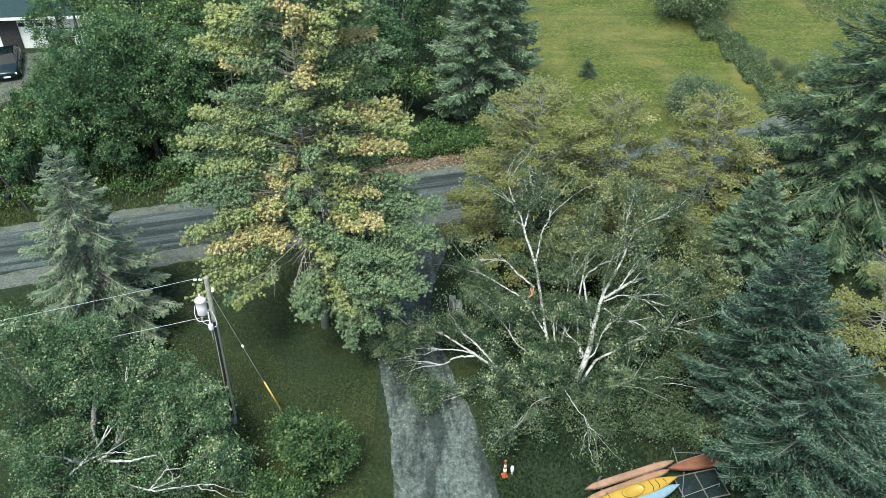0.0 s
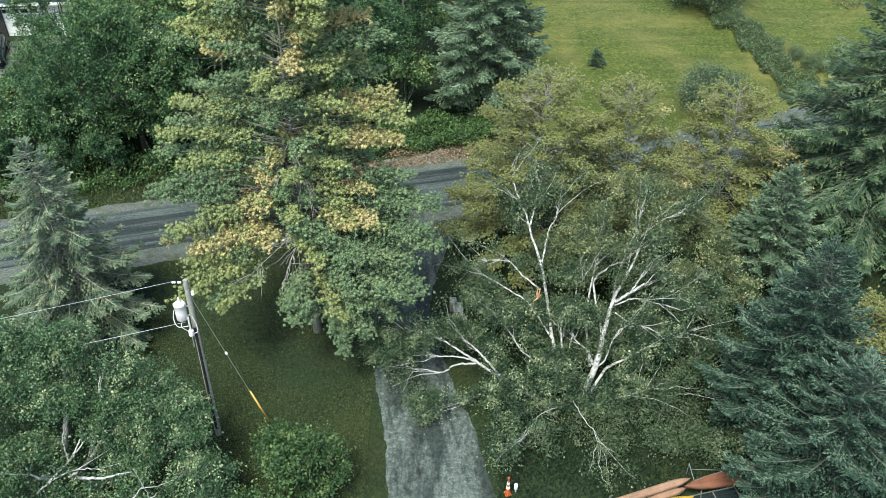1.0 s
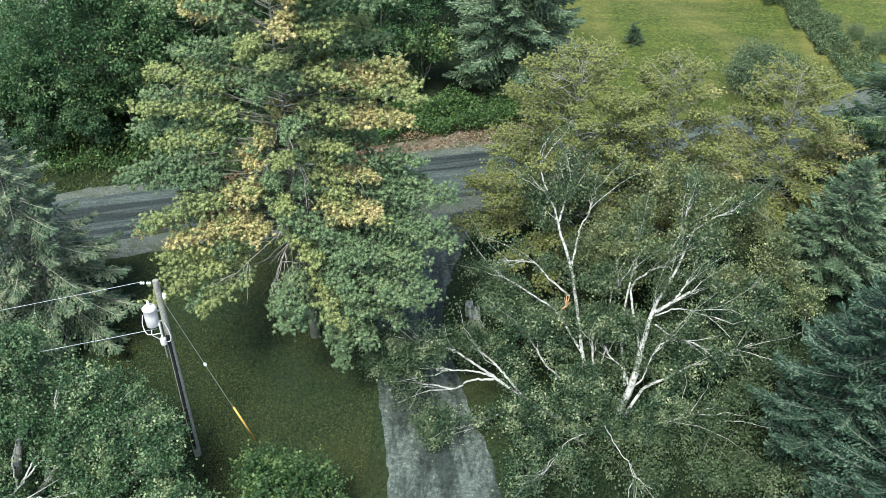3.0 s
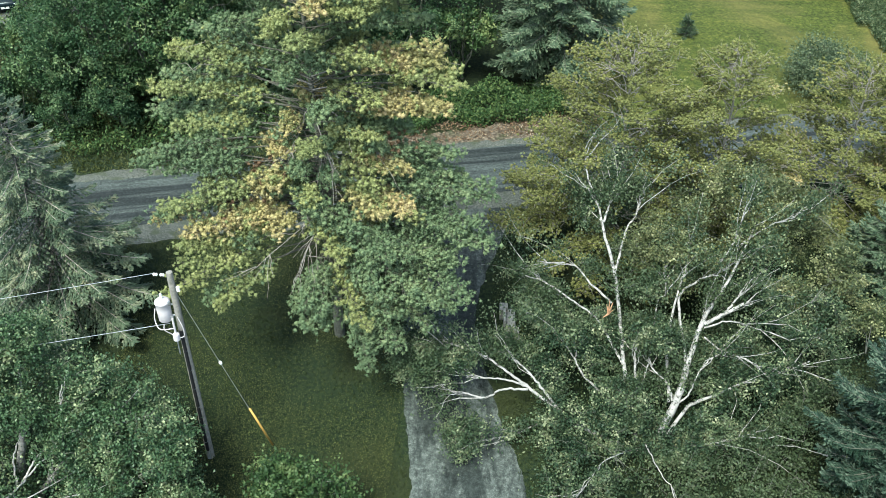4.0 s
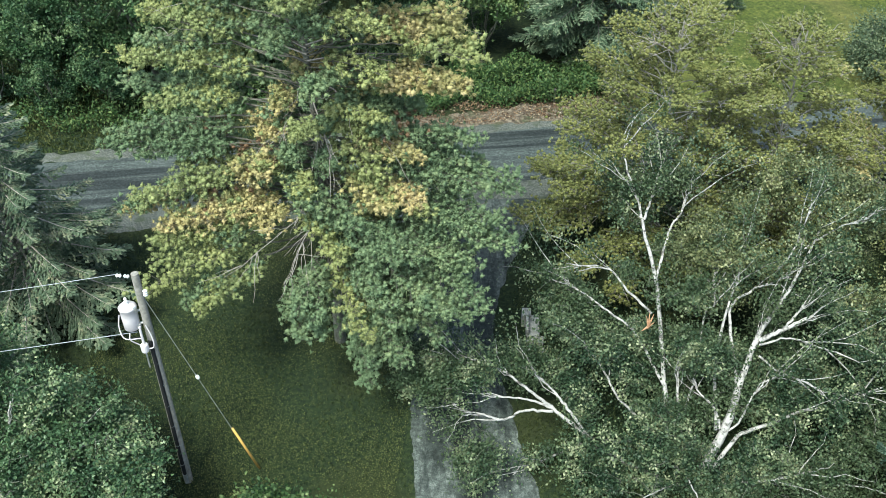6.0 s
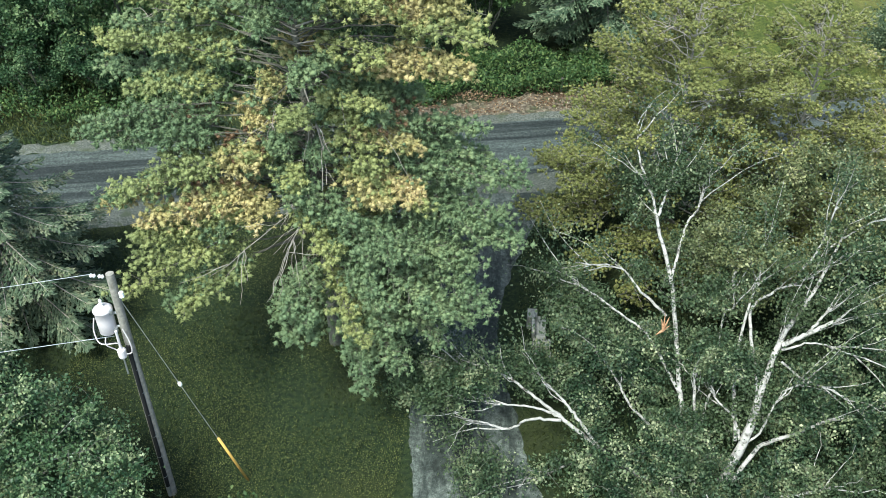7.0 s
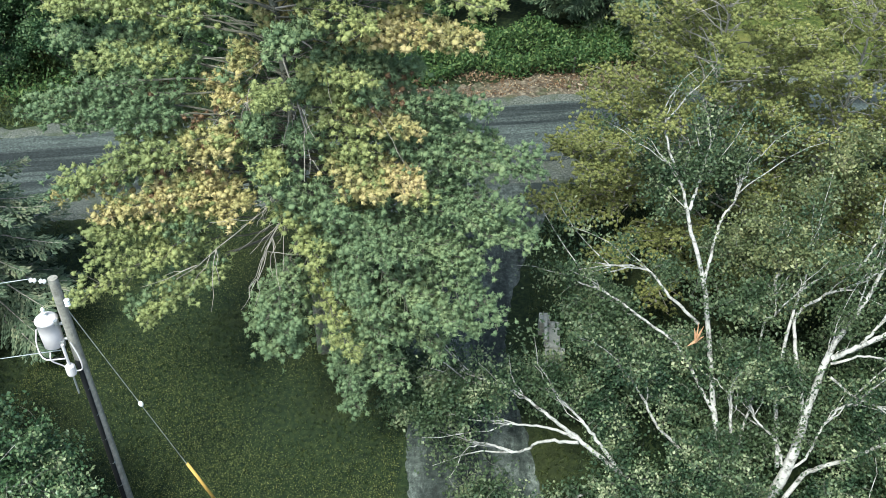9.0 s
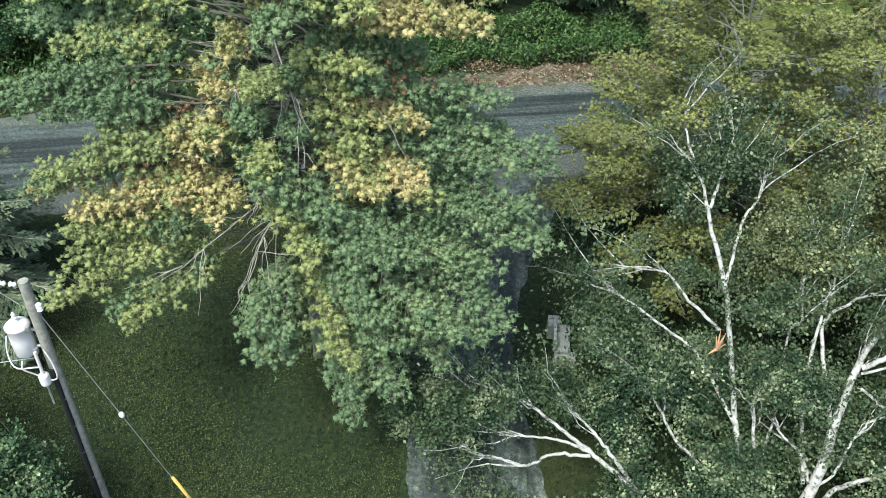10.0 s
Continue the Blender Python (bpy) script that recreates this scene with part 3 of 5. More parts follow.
wavy_strip("road", *along_road(44.3, 48.2), M["asphalt"], 0.05, "grey worn asphalt road with dark tyre tracks", 0.3, 0.04, 1)
wavy_strip("shoulder_near", *along_road(42.9, 44.4), M["gravel"], 0.035, "pale gravel road shoulder", 0.2, 0.07, 2)
wavy_strip("shoulder_far", *along_road(48.1, 48.9), M["gravel"], 0.033, "pale gravel road shoulder", 0.2, 0.07, 3)
wavy_strip("driveway", [(0.84, -20.14, 0), (-1.51, 14.07, 0), (-2.32, 26.02, 0), (-3.22, 31.63, 0), (-3.89, 37.46, 0), (-5.95, 41.86, 0)],
           [(5.76, -20.23, 0), (3.70, 14.58, 0), (1.94, 26.18, 0), (0.40, 31.14, 0), (-0.64, 36.26, 0), (0.90, 43.20, 0)],
           M["drive"], 0.042, "grey weathered driveway with dark damp patches", 0.2, 0.03, 4)
wavy_strip("dirt_verge", [(-8.04, 46.64, 0), (-0.15, 48.41, 0), (5.34, 49.96, 0)], [(-7.26, 47.89, 0), (-0.26, 50.15, 0), (4.88, 51.38, 0)], M["dirt"], 0.04,
           "bare reddish dirt beside the road", 0.12, 0.16, 5)
wavy_strip("yard_gravel", [(-47.64, 51.65, 0), (-33.91, 55.76, 0), (-28.14, 59.09, 0)], [(-48.75, 59.70, 0), (-34.85, 63.89, 0), (-28.46, 65.81, 0)], M["gravel"], 0.04, "grey gravel yard before the garage", 0.6, 0.2, 6)
wavy_strip("side_lane", [(21.0, 53.6, 0), (24.6, 56.0, 0), (29.6, 58.2, 0)], [(22.8, 53.6, 0), (26.2, 55.0, 0), (31.6, 57.0, 0)], M["gravel"], 0.037, "pale gravel lane joining the road", 0.3, 0.2, 8)

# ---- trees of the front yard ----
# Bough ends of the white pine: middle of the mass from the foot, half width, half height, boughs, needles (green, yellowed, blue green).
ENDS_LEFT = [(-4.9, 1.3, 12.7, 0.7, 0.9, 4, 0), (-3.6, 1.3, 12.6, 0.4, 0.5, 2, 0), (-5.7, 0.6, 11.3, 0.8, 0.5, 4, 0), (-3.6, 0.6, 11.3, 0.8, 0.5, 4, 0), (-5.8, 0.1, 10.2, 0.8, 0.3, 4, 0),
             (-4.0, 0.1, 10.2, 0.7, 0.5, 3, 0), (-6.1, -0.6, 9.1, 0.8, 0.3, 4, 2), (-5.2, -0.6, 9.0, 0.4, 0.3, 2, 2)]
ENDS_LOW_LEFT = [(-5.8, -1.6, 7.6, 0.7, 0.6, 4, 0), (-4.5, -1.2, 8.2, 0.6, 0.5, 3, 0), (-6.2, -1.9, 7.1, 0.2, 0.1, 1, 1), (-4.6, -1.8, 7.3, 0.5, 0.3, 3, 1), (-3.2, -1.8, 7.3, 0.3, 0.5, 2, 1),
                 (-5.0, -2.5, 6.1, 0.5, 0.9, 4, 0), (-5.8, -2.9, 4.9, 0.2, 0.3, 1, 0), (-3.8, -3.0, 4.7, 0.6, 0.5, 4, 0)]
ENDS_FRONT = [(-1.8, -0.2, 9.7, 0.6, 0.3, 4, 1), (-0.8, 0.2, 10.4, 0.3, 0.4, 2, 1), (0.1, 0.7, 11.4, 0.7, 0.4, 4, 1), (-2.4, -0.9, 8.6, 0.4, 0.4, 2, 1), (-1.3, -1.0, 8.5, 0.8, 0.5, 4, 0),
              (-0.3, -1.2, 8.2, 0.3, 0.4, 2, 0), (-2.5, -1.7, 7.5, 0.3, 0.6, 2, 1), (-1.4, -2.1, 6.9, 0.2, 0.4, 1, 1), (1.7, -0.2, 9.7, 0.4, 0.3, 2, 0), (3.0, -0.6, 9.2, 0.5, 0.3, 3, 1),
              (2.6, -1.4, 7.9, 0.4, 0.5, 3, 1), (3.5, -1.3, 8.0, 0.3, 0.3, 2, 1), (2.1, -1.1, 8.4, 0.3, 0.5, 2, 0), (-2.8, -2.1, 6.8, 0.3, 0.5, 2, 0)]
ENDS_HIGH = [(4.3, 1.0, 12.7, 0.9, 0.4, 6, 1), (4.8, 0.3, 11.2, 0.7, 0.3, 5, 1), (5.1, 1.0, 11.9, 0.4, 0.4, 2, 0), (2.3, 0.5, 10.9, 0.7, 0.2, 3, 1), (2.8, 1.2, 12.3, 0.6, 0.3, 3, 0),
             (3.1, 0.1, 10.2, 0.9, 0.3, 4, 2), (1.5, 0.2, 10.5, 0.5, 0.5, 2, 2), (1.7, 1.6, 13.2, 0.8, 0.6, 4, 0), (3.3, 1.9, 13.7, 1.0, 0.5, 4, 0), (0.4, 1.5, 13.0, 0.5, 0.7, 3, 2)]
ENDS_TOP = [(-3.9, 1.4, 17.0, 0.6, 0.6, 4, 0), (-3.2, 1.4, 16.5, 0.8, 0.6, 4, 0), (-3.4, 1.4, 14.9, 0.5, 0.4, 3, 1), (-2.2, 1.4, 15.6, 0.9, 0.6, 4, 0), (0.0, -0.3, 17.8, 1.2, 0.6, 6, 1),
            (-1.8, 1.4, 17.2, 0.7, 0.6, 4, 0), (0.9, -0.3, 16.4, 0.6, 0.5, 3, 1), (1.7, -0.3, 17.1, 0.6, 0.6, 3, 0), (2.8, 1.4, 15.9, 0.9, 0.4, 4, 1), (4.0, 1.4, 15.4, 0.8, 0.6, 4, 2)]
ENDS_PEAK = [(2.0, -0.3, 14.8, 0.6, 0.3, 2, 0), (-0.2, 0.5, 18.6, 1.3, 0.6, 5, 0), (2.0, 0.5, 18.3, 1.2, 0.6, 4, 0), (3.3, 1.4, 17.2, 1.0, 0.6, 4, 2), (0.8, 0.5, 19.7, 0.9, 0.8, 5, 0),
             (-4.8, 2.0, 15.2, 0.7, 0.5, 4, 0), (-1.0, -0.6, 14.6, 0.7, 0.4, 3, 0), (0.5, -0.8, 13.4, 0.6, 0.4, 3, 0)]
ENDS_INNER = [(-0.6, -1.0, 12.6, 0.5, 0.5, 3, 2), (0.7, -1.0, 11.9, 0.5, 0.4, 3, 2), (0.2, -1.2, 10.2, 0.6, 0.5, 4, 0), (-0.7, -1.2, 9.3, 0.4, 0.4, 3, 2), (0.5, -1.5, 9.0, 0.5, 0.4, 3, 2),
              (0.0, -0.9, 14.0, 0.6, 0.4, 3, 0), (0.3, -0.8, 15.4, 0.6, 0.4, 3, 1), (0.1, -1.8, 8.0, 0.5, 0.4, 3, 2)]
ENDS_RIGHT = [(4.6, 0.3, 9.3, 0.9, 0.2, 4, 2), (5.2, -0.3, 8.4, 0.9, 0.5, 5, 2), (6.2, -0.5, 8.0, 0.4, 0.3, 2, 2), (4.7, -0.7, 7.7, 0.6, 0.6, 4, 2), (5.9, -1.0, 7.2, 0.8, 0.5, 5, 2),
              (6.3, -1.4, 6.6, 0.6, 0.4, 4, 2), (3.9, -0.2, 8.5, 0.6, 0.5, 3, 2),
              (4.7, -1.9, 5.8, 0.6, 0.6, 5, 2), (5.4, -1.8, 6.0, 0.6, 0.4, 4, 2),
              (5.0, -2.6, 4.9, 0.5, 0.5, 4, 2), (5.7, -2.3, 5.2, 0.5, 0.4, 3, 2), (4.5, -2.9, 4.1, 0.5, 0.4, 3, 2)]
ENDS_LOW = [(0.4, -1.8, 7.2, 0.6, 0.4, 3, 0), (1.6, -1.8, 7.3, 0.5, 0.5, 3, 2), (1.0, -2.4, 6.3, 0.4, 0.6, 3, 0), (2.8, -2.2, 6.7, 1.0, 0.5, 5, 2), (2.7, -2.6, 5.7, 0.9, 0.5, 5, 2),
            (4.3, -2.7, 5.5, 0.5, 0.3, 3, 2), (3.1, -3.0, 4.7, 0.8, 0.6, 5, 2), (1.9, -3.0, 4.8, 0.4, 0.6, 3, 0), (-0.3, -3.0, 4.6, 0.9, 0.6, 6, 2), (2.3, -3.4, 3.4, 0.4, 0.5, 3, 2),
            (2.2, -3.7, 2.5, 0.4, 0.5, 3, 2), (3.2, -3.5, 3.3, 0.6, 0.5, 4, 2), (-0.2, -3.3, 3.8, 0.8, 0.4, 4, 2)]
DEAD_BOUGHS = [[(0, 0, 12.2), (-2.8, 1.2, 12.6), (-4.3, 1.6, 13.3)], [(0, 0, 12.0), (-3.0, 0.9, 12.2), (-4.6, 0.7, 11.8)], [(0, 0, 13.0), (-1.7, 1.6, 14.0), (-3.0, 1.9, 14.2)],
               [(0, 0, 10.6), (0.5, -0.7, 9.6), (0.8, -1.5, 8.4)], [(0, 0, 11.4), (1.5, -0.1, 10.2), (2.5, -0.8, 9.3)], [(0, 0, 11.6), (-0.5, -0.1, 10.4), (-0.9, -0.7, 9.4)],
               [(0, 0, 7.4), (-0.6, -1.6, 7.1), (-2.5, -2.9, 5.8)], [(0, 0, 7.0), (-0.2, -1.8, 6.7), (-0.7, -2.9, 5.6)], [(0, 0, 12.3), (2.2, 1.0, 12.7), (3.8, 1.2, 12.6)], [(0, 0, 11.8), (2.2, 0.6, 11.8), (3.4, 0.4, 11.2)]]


def white_pine(base, label, height, seed):
    """Long separate boughs, each a flat plume of tufted shoots towards its tip, with air between them."""
    rng = np.random.default_rng(seed)
    tree = thing("white_pine", pose(*base), label, "tree")
    trunk, wood, crown, dead = Shape(), Shape(), Shape(), Shape()
    line = curve_through([(0, 0, -0.2), (0.05, 0.05, 6), (-0.05, 0.1, 12), (0.0, 0.2, height)], 22)
    tube(trunk, line, 0.22, 0.02, 10, 0, 0.02, rng)
    trunk.link("trunk", M["bark"], tree, smooth=True)
    ends = []
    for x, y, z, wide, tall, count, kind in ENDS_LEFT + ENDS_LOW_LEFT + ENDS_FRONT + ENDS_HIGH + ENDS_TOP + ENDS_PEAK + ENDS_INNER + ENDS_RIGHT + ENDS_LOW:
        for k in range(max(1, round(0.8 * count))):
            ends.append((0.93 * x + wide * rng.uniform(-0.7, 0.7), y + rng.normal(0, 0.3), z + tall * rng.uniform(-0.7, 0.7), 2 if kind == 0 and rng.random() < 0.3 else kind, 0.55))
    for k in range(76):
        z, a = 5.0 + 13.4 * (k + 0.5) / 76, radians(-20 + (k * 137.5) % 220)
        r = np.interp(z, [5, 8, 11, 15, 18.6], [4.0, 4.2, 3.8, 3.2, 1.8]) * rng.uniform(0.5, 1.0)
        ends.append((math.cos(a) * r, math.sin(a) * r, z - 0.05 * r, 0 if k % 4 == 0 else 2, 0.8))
    for x, y, z, kind, deep in ends:
        tip = np.array([x, y, z], float)
        ln = math.hypot(x, y)
        start = np.array([0, 0, min(height - 0.5, max(1.6, z + rng.uniform(-0.1, 0.22) * ln + (0.25 * ln if z < 5.5 else -0.12 * ln)))])
        mid = (start + tip) / 2 + [rng.normal(0, 0.12 * ln / 3), rng.normal(0, 0.12 * ln / 3), 0.06 * ln]
        p = curve_through([start, mid, tip], 12)
        tube(wood, p, 0.009 + 0.0045 * ln, 0.006, 5, 0, 0.03, rng)
        out = unit(p[-1] - p[3])
        across = unit(np.cross(out, [0, 0, 1.0]))
        n = int(13 + 3.4 * ln)
        for i in range(n):
            u = 1 - (i / n) ** 1.15 * deep
            q = np.array([np.interp(u * 11, range(12), p[:, c]) for c in range(3)])
            reach = (0.25 + 0.85 * (1 - u) ** 0.6) * rng.uniform(0.5, 1.15) * (0.8 + 0.05 * ln)
            w = unit(out * rng.uniform(0.5, 1.0) + across * rng.choice([-1, 1]) * rng.uniform(0.1, 0.95) + [0, 0, rng.uniform(-0.28, 0.45)])
            e = q + w * reach
            tube(wood, np.linspace(q, e, 3), 0.010, 0.006, 3, 0)
            balls = 2 + int(reach / 0.11)
            g = np.linspace(0.10, 1.0, balls)[:, None]
            at = q + w * reach * g + rng.normal(0, 0.105, (balls, 3))
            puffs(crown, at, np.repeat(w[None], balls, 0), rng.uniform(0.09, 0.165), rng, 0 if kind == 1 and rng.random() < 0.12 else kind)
    for x, y, z in ((-3.4, 0.2, 9.2), (-1.6, -0.6, 8.9), (2.3, -0.1, 9.9), (-2.9, -1.3, 7.6)):
        at = np.array([x, y, z]) + rng.normal(0, 1, (34, 3)) * [0.5, 0.3, 0.25]
        tube(wood, np.linspace((0, 0, z + 0.2), (x, y, z), 6), 0.03, 0.01, 4, 0, 0.03, rng)
        puffs(crown, at, np.tile([0, 0, -0.4], (34, 1)), 0.14, rng, 3)
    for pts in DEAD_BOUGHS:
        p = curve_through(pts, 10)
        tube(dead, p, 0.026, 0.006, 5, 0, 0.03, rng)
        for _ in range(13):
            i = rng.integers(3, 9)
            w = unit(unit(p[-1] - p[0]) + rng.normal(0, 0.55, 3) + [0, 0, -0.05])
            q = np.linspace(p[i], p[i] + w * rng.uniform(0.4, 1.5), 5)
            q[:, 2] += rng.normal(0, 0.12) * np.linspace(0, 1, 5) ** 2
            tube(dead, q, 0.011, 0.004, 4, 0, 0.03, rng)
    tagged(wood.link("branchwood", M["pine_twig"], tree), kind="stuff")
    tagged(dead.link("deadwood", M["twig"], tree, "bare grey dead branches"), kind="stuff")
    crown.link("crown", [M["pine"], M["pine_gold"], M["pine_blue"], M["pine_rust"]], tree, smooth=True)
    return tree


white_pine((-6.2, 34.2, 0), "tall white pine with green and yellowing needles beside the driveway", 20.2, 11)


def olive_pine(name, base, height, reach, seed, gold=0.1, label="", count=34):
    rng = np.random.default_rng(seed)
    limbs = []
    for i in range(count):
        u = (i + 0.5) / count
        limbs.append((1.0 + (height - 1.2) * u, (i * 137.5 + rng.uniform(-20, 20)) % 360, reach * (0.10 + 0.96 * (1 - u) ** 0.6) * rng.uniform(0.75, 1.12),
                      0.22 + 0.45 * u, 0.10, 1 if rng.random() < gold else 0))
    limbs += [(rng.uniform(0.8, 2.2), 26 * k, reach * rng.uniform(0.8, 1.05), 0.1, 0.08, 0) for k in range(14)]
    limbs += [(rng.uniform(0.7, 2.4), 190 + 17 * k, reach * rng.uniform(0.85, 1.15), 0.08, 0.06, 0) for k in range(9)]
    limbs += [(height * 0.86, 50 + 70 * k, reach * 0.22, 0.7, 0.0, -1) for k in range(3)]
    return pine(name, base, label, limbs, [(0, 0, -0.2), (0.1, 0.1, height * 0.5), (0.0, 0.3, height)], seed + 1,
                [M["red_pine"], M["pine_gold"]], 0.115, 46, 11, 0.022, 0.12, (0.3, 0.9), "pine_bark", 0.07)


olive_pine("red_pine", (5.1, 41.4, 0), 9.6, 5.0, 21, 0.0, "olive green red pine with tufted needles at the roadside", 82)
olive_pine("red_pine", (9.7, 42.7, 0), 8.8, 3.4, 22, 0.04, "slim olive green pine with a bare grey top", 62)
olive_pine("red_pine", (15.4, 43.6, 0), 8.0, 3.6, 23, 0.05, "young olive green pine at the roadside", 60)
olive_pine("red_pine", (18.3, 42.9, 0), 4.7, 2.2, 24, 0.85, "small pine with yellow and rusty needles", 24)
olive_pine("red_pine", (22.06, 32.81, 0), 5.6, 2.6, 25, 0.0, "thin olive pine with grey dead twigs on the lawn", 15)

spruce("spruce", (-17.8, 34.61, 0), 10.9, 4.6, "grey green spruce with drooping boughs", M["tan_spruce"], 31, whorls=32, each=6, droop=0.5, spray=0.19, dense=0.9, wood="twig", wide=0.55)
spruce("spruce", (23.9, 43.30, 0), 14.3, 7.9, "broad dark spruce with drooping boughs beside the lawn", M["hemlock"], 32, whorls=32, each=8, droop=0.52, blunt=0.6, spray=0.26, dense=0.85, wide=0.36)
spruce("fir", (14.54, 28.08, 0), 10.6, 3.7, "dense blue green fir with upswept tips", M["fir"], 33, whorls=44, each=7, droop=0.18, rise=0.28, blunt=0.6, spray=0.17, wide=0.5)
spruce("fir", (15.5, 24.42, 0), 7.9, 4.7, "dense blue green fir with upswept tips", M["fir"], 34, whorls=34, each=7, droop=0.18, rise=0.28, blunt=0.6, spray=0.17, wide=0.5)
spruce("fir", (16.89, 38.34, 0), 7.0, 3.0, "grey green spruce behind the birch", M["spruce"], 35, whorls=28, droop=0.2, rise=0.25, spray=0.22, wide=0.4)


def birch(name, base, label, limbs, crowns, leaf, seed, size, per, lobe=0.0, bare=1.0, dress=0, sink=0.0):
    """Limbs: points from the foot, first and last radius. Crowns: centre, radii, clumps."""
    rng = np.random.default_rng(seed)
    tree = thing(name, pose(*base), label, "tree")
    stems, tips, twigs, fine, crown = [], [], Shape(), Shape(), Shape()
    for pts, r0, r1 in limbs:
        s = Shape()
        p = curve_through(pts, 6 * len(pts))
        tube(s, p, r0, r1, 8, 0, 0.015, rng)
        s.link("limb", M["birch"], tree, smooth=True)
        stems += list(p[len(p) // 3:])
        for _ in range(int(bare * (6 + 1.6 * len(pts)))):
            i = rng.integers(len(p) // 2, len(p) - 1)
            w = unit(unit(p[i + 1] - p[i]) + rng.normal(0, 0.34, 3) + [0, 0, 0.1])
            q = np.linspace(p[i], p[i] + w * rng.uniform(0.7, 2.6), 6)
            q += unit(np.cross(w, rng.normal(0, 1, 3))) * (np.linspace(0, 1, 6)[:, None] ** 2) * rng.normal(0, 0.32) * np.linalg.norm(q[-1] - q[0])
            tube(twigs, q, rng.uniform(0.014, 0.028), 0.006, 5, 0, 0.035, rng)
            stems += list(q)
            tips += list(q[3:])
    for centre, radii, clumps, *kind in crowns:
        kind = kind[0] if kind else 0
        if lobe:
            for _ in range(max(3, clumps // 10)):
                w = unit(rng.normal(0, 1, 3) + [0, 0, 0.3]) * rng.uniform(0.6, 0.95)
                r = lobe * rng.uniform(0.7, 1.3)
                clump_crown(crown, fine, np.add(centre, w * radii) - [0, 0, sink], (r, r, r * 0.7), 24, per, size, rng, stems, kind, 0.7, 0.2, 0.5, 0.3)
            continue
        clump_crown(crown, fine, centre, radii, clumps, per, size, rng, stems, 0, 0.35, 0.25, 0.4, 0.5, 0.26)
    if dress:
        pick = np.asarray(tips)[rng.integers(0, len(tips), dress)]
        at = np.repeat(pick, 34, 0) + rng.normal(0, 0.24, (dress * 34, 3)) * np.repeat(rng.uniform(0.6, 1.4, (dress, 1)), 34, 0)
        leaves(crown, at[at[:, 2] > 0.2], size, rng, 0.4, 0.72, 0, 0.5)
    tagged(twigs.link("branchwood", M["birch"], tree, "thin white birch branches"), kind="stuff")
    tagged(fine.link("twigwood", M["bark"], tree, "fine brown twigs"), kind="stuff")
    crown.link("crown", leaf, tree)
    return tree


# Limbs of the birch from its foot, with first and last radius; then its leafy lobes.
TRUNKS = [([(0.3, 0.1, -0.1), (1.2, 1.6, 1.4), (1.6, 2.7, 2.3), (2.1, 3.9, 3.3), (2.9, 4.9, 4.3), (3.9, 6.6, 5.6)], 0.17, 0.03),
          ([(2.1, 3.7, 3.2), (2.8, 3.9, 3.6), (3.6, 4.2, 4.0)], 0.08, 0.05),
          ([(2.7, 3.9, 3.4), (3.1, 4.2, 3.9), (3.4, 4.5, 4.3)], 0.05, 0.03),
          ([(-0.1, 0.0, -0.1), (-0.7, 2.4, 1.7), (-1.2, 5.3, 3.9), (-1.7, 6.7, 4.9), (-1.9, 7.5, 5.4), (-2.4, 8.5, 6.2), (-2.5, 9.3, 6.7)], 0.09, 0.02),
          ([(-1.7, 7.0, 5.1), (-1.5, 7.6, 5.5), (-1.3, 8.3, 6.0)], 0.05, 0.02),
          ([(-1.2, 5.4, 4.0), (-0.8, 6.9, 4.8), (-0.4, 7.5, 5.3), (-0.3, 8.1, 5.7)], 0.05, 0.02),
          ([(0.8, 0.5, 0.3), (1.6, 1.4, 1.1), (2.5, 1.7, 1.5), (3.4, 2.0, 1.9), (4.5, 2.3, 2.1), (5.9, 2.7, 2.6)], 0.075, 0.025)]
LOW_LIMBS = [([(-0.1, 0.1, -0.1), (-1.9, 0.5, 0.4), (-3.0, 1.0, 0.8), (-4.3, 1.6, 1.4), (-5.3, 2.1, 1.8), (-6.3, 2.5, 2.1), (-7.7, 2.5, 2.2)], 0.095, 0.02),
             ([(-3.1, 1.0, 0.9), (-3.9, 1.6, 1.6), (-4.4, 2.0, 1.9), (-5.1, 2.4, 2.3)], 0.06, 0.02),
             ([(-4.3, 1.6, 1.4), (-5.2, 1.8, 1.5), (-6.6, 1.7, 1.6)], 0.05, 0.02),
             ([(-4.3, 1.5, 1.4), (-5.2, 1.5, 1.3), (-5.9, 1.2, 1.1), (-6.6, 1.3, 1.2), (-7.2, 1.3, 1.2)], 0.05, 0.02),
             ([(-2.2, 0.6, 0.3), (-3.2, 0.9, 0.6), (-4.6, 0.3, 0.3), (-5.9, -0.0, 0.0)], 0.05, 0.02),
             ([(-6.3, 2.5, 2.1), (-7.0, 2.6, 2.3), (-8.1, 2.8, 2.5)], 0.04, 0.015),
             ([(-1.3, 4.4, 3.3), (-2.2, 5.0, 3.8), (-2.8, 5.5, 4.1), (-4.2, 5.5, 4.2)], 0.05, 0.02),
             ([(-0.8, 2.6, 1.9), (-1.8, 3.8, 2.9), (-2.9, 4.4, 3.4), (-3.6, 4.8, 3.6), (-4.2, 5.0, 3.8)], 0.05, 0.02),
             ([(-0.9, 1.3, 0.9), (-2.2, 2.0, 1.7), (-2.9, 2.9, 2.3), (-3.9, 3.7, 2.9)], 0.05, 0.02)]
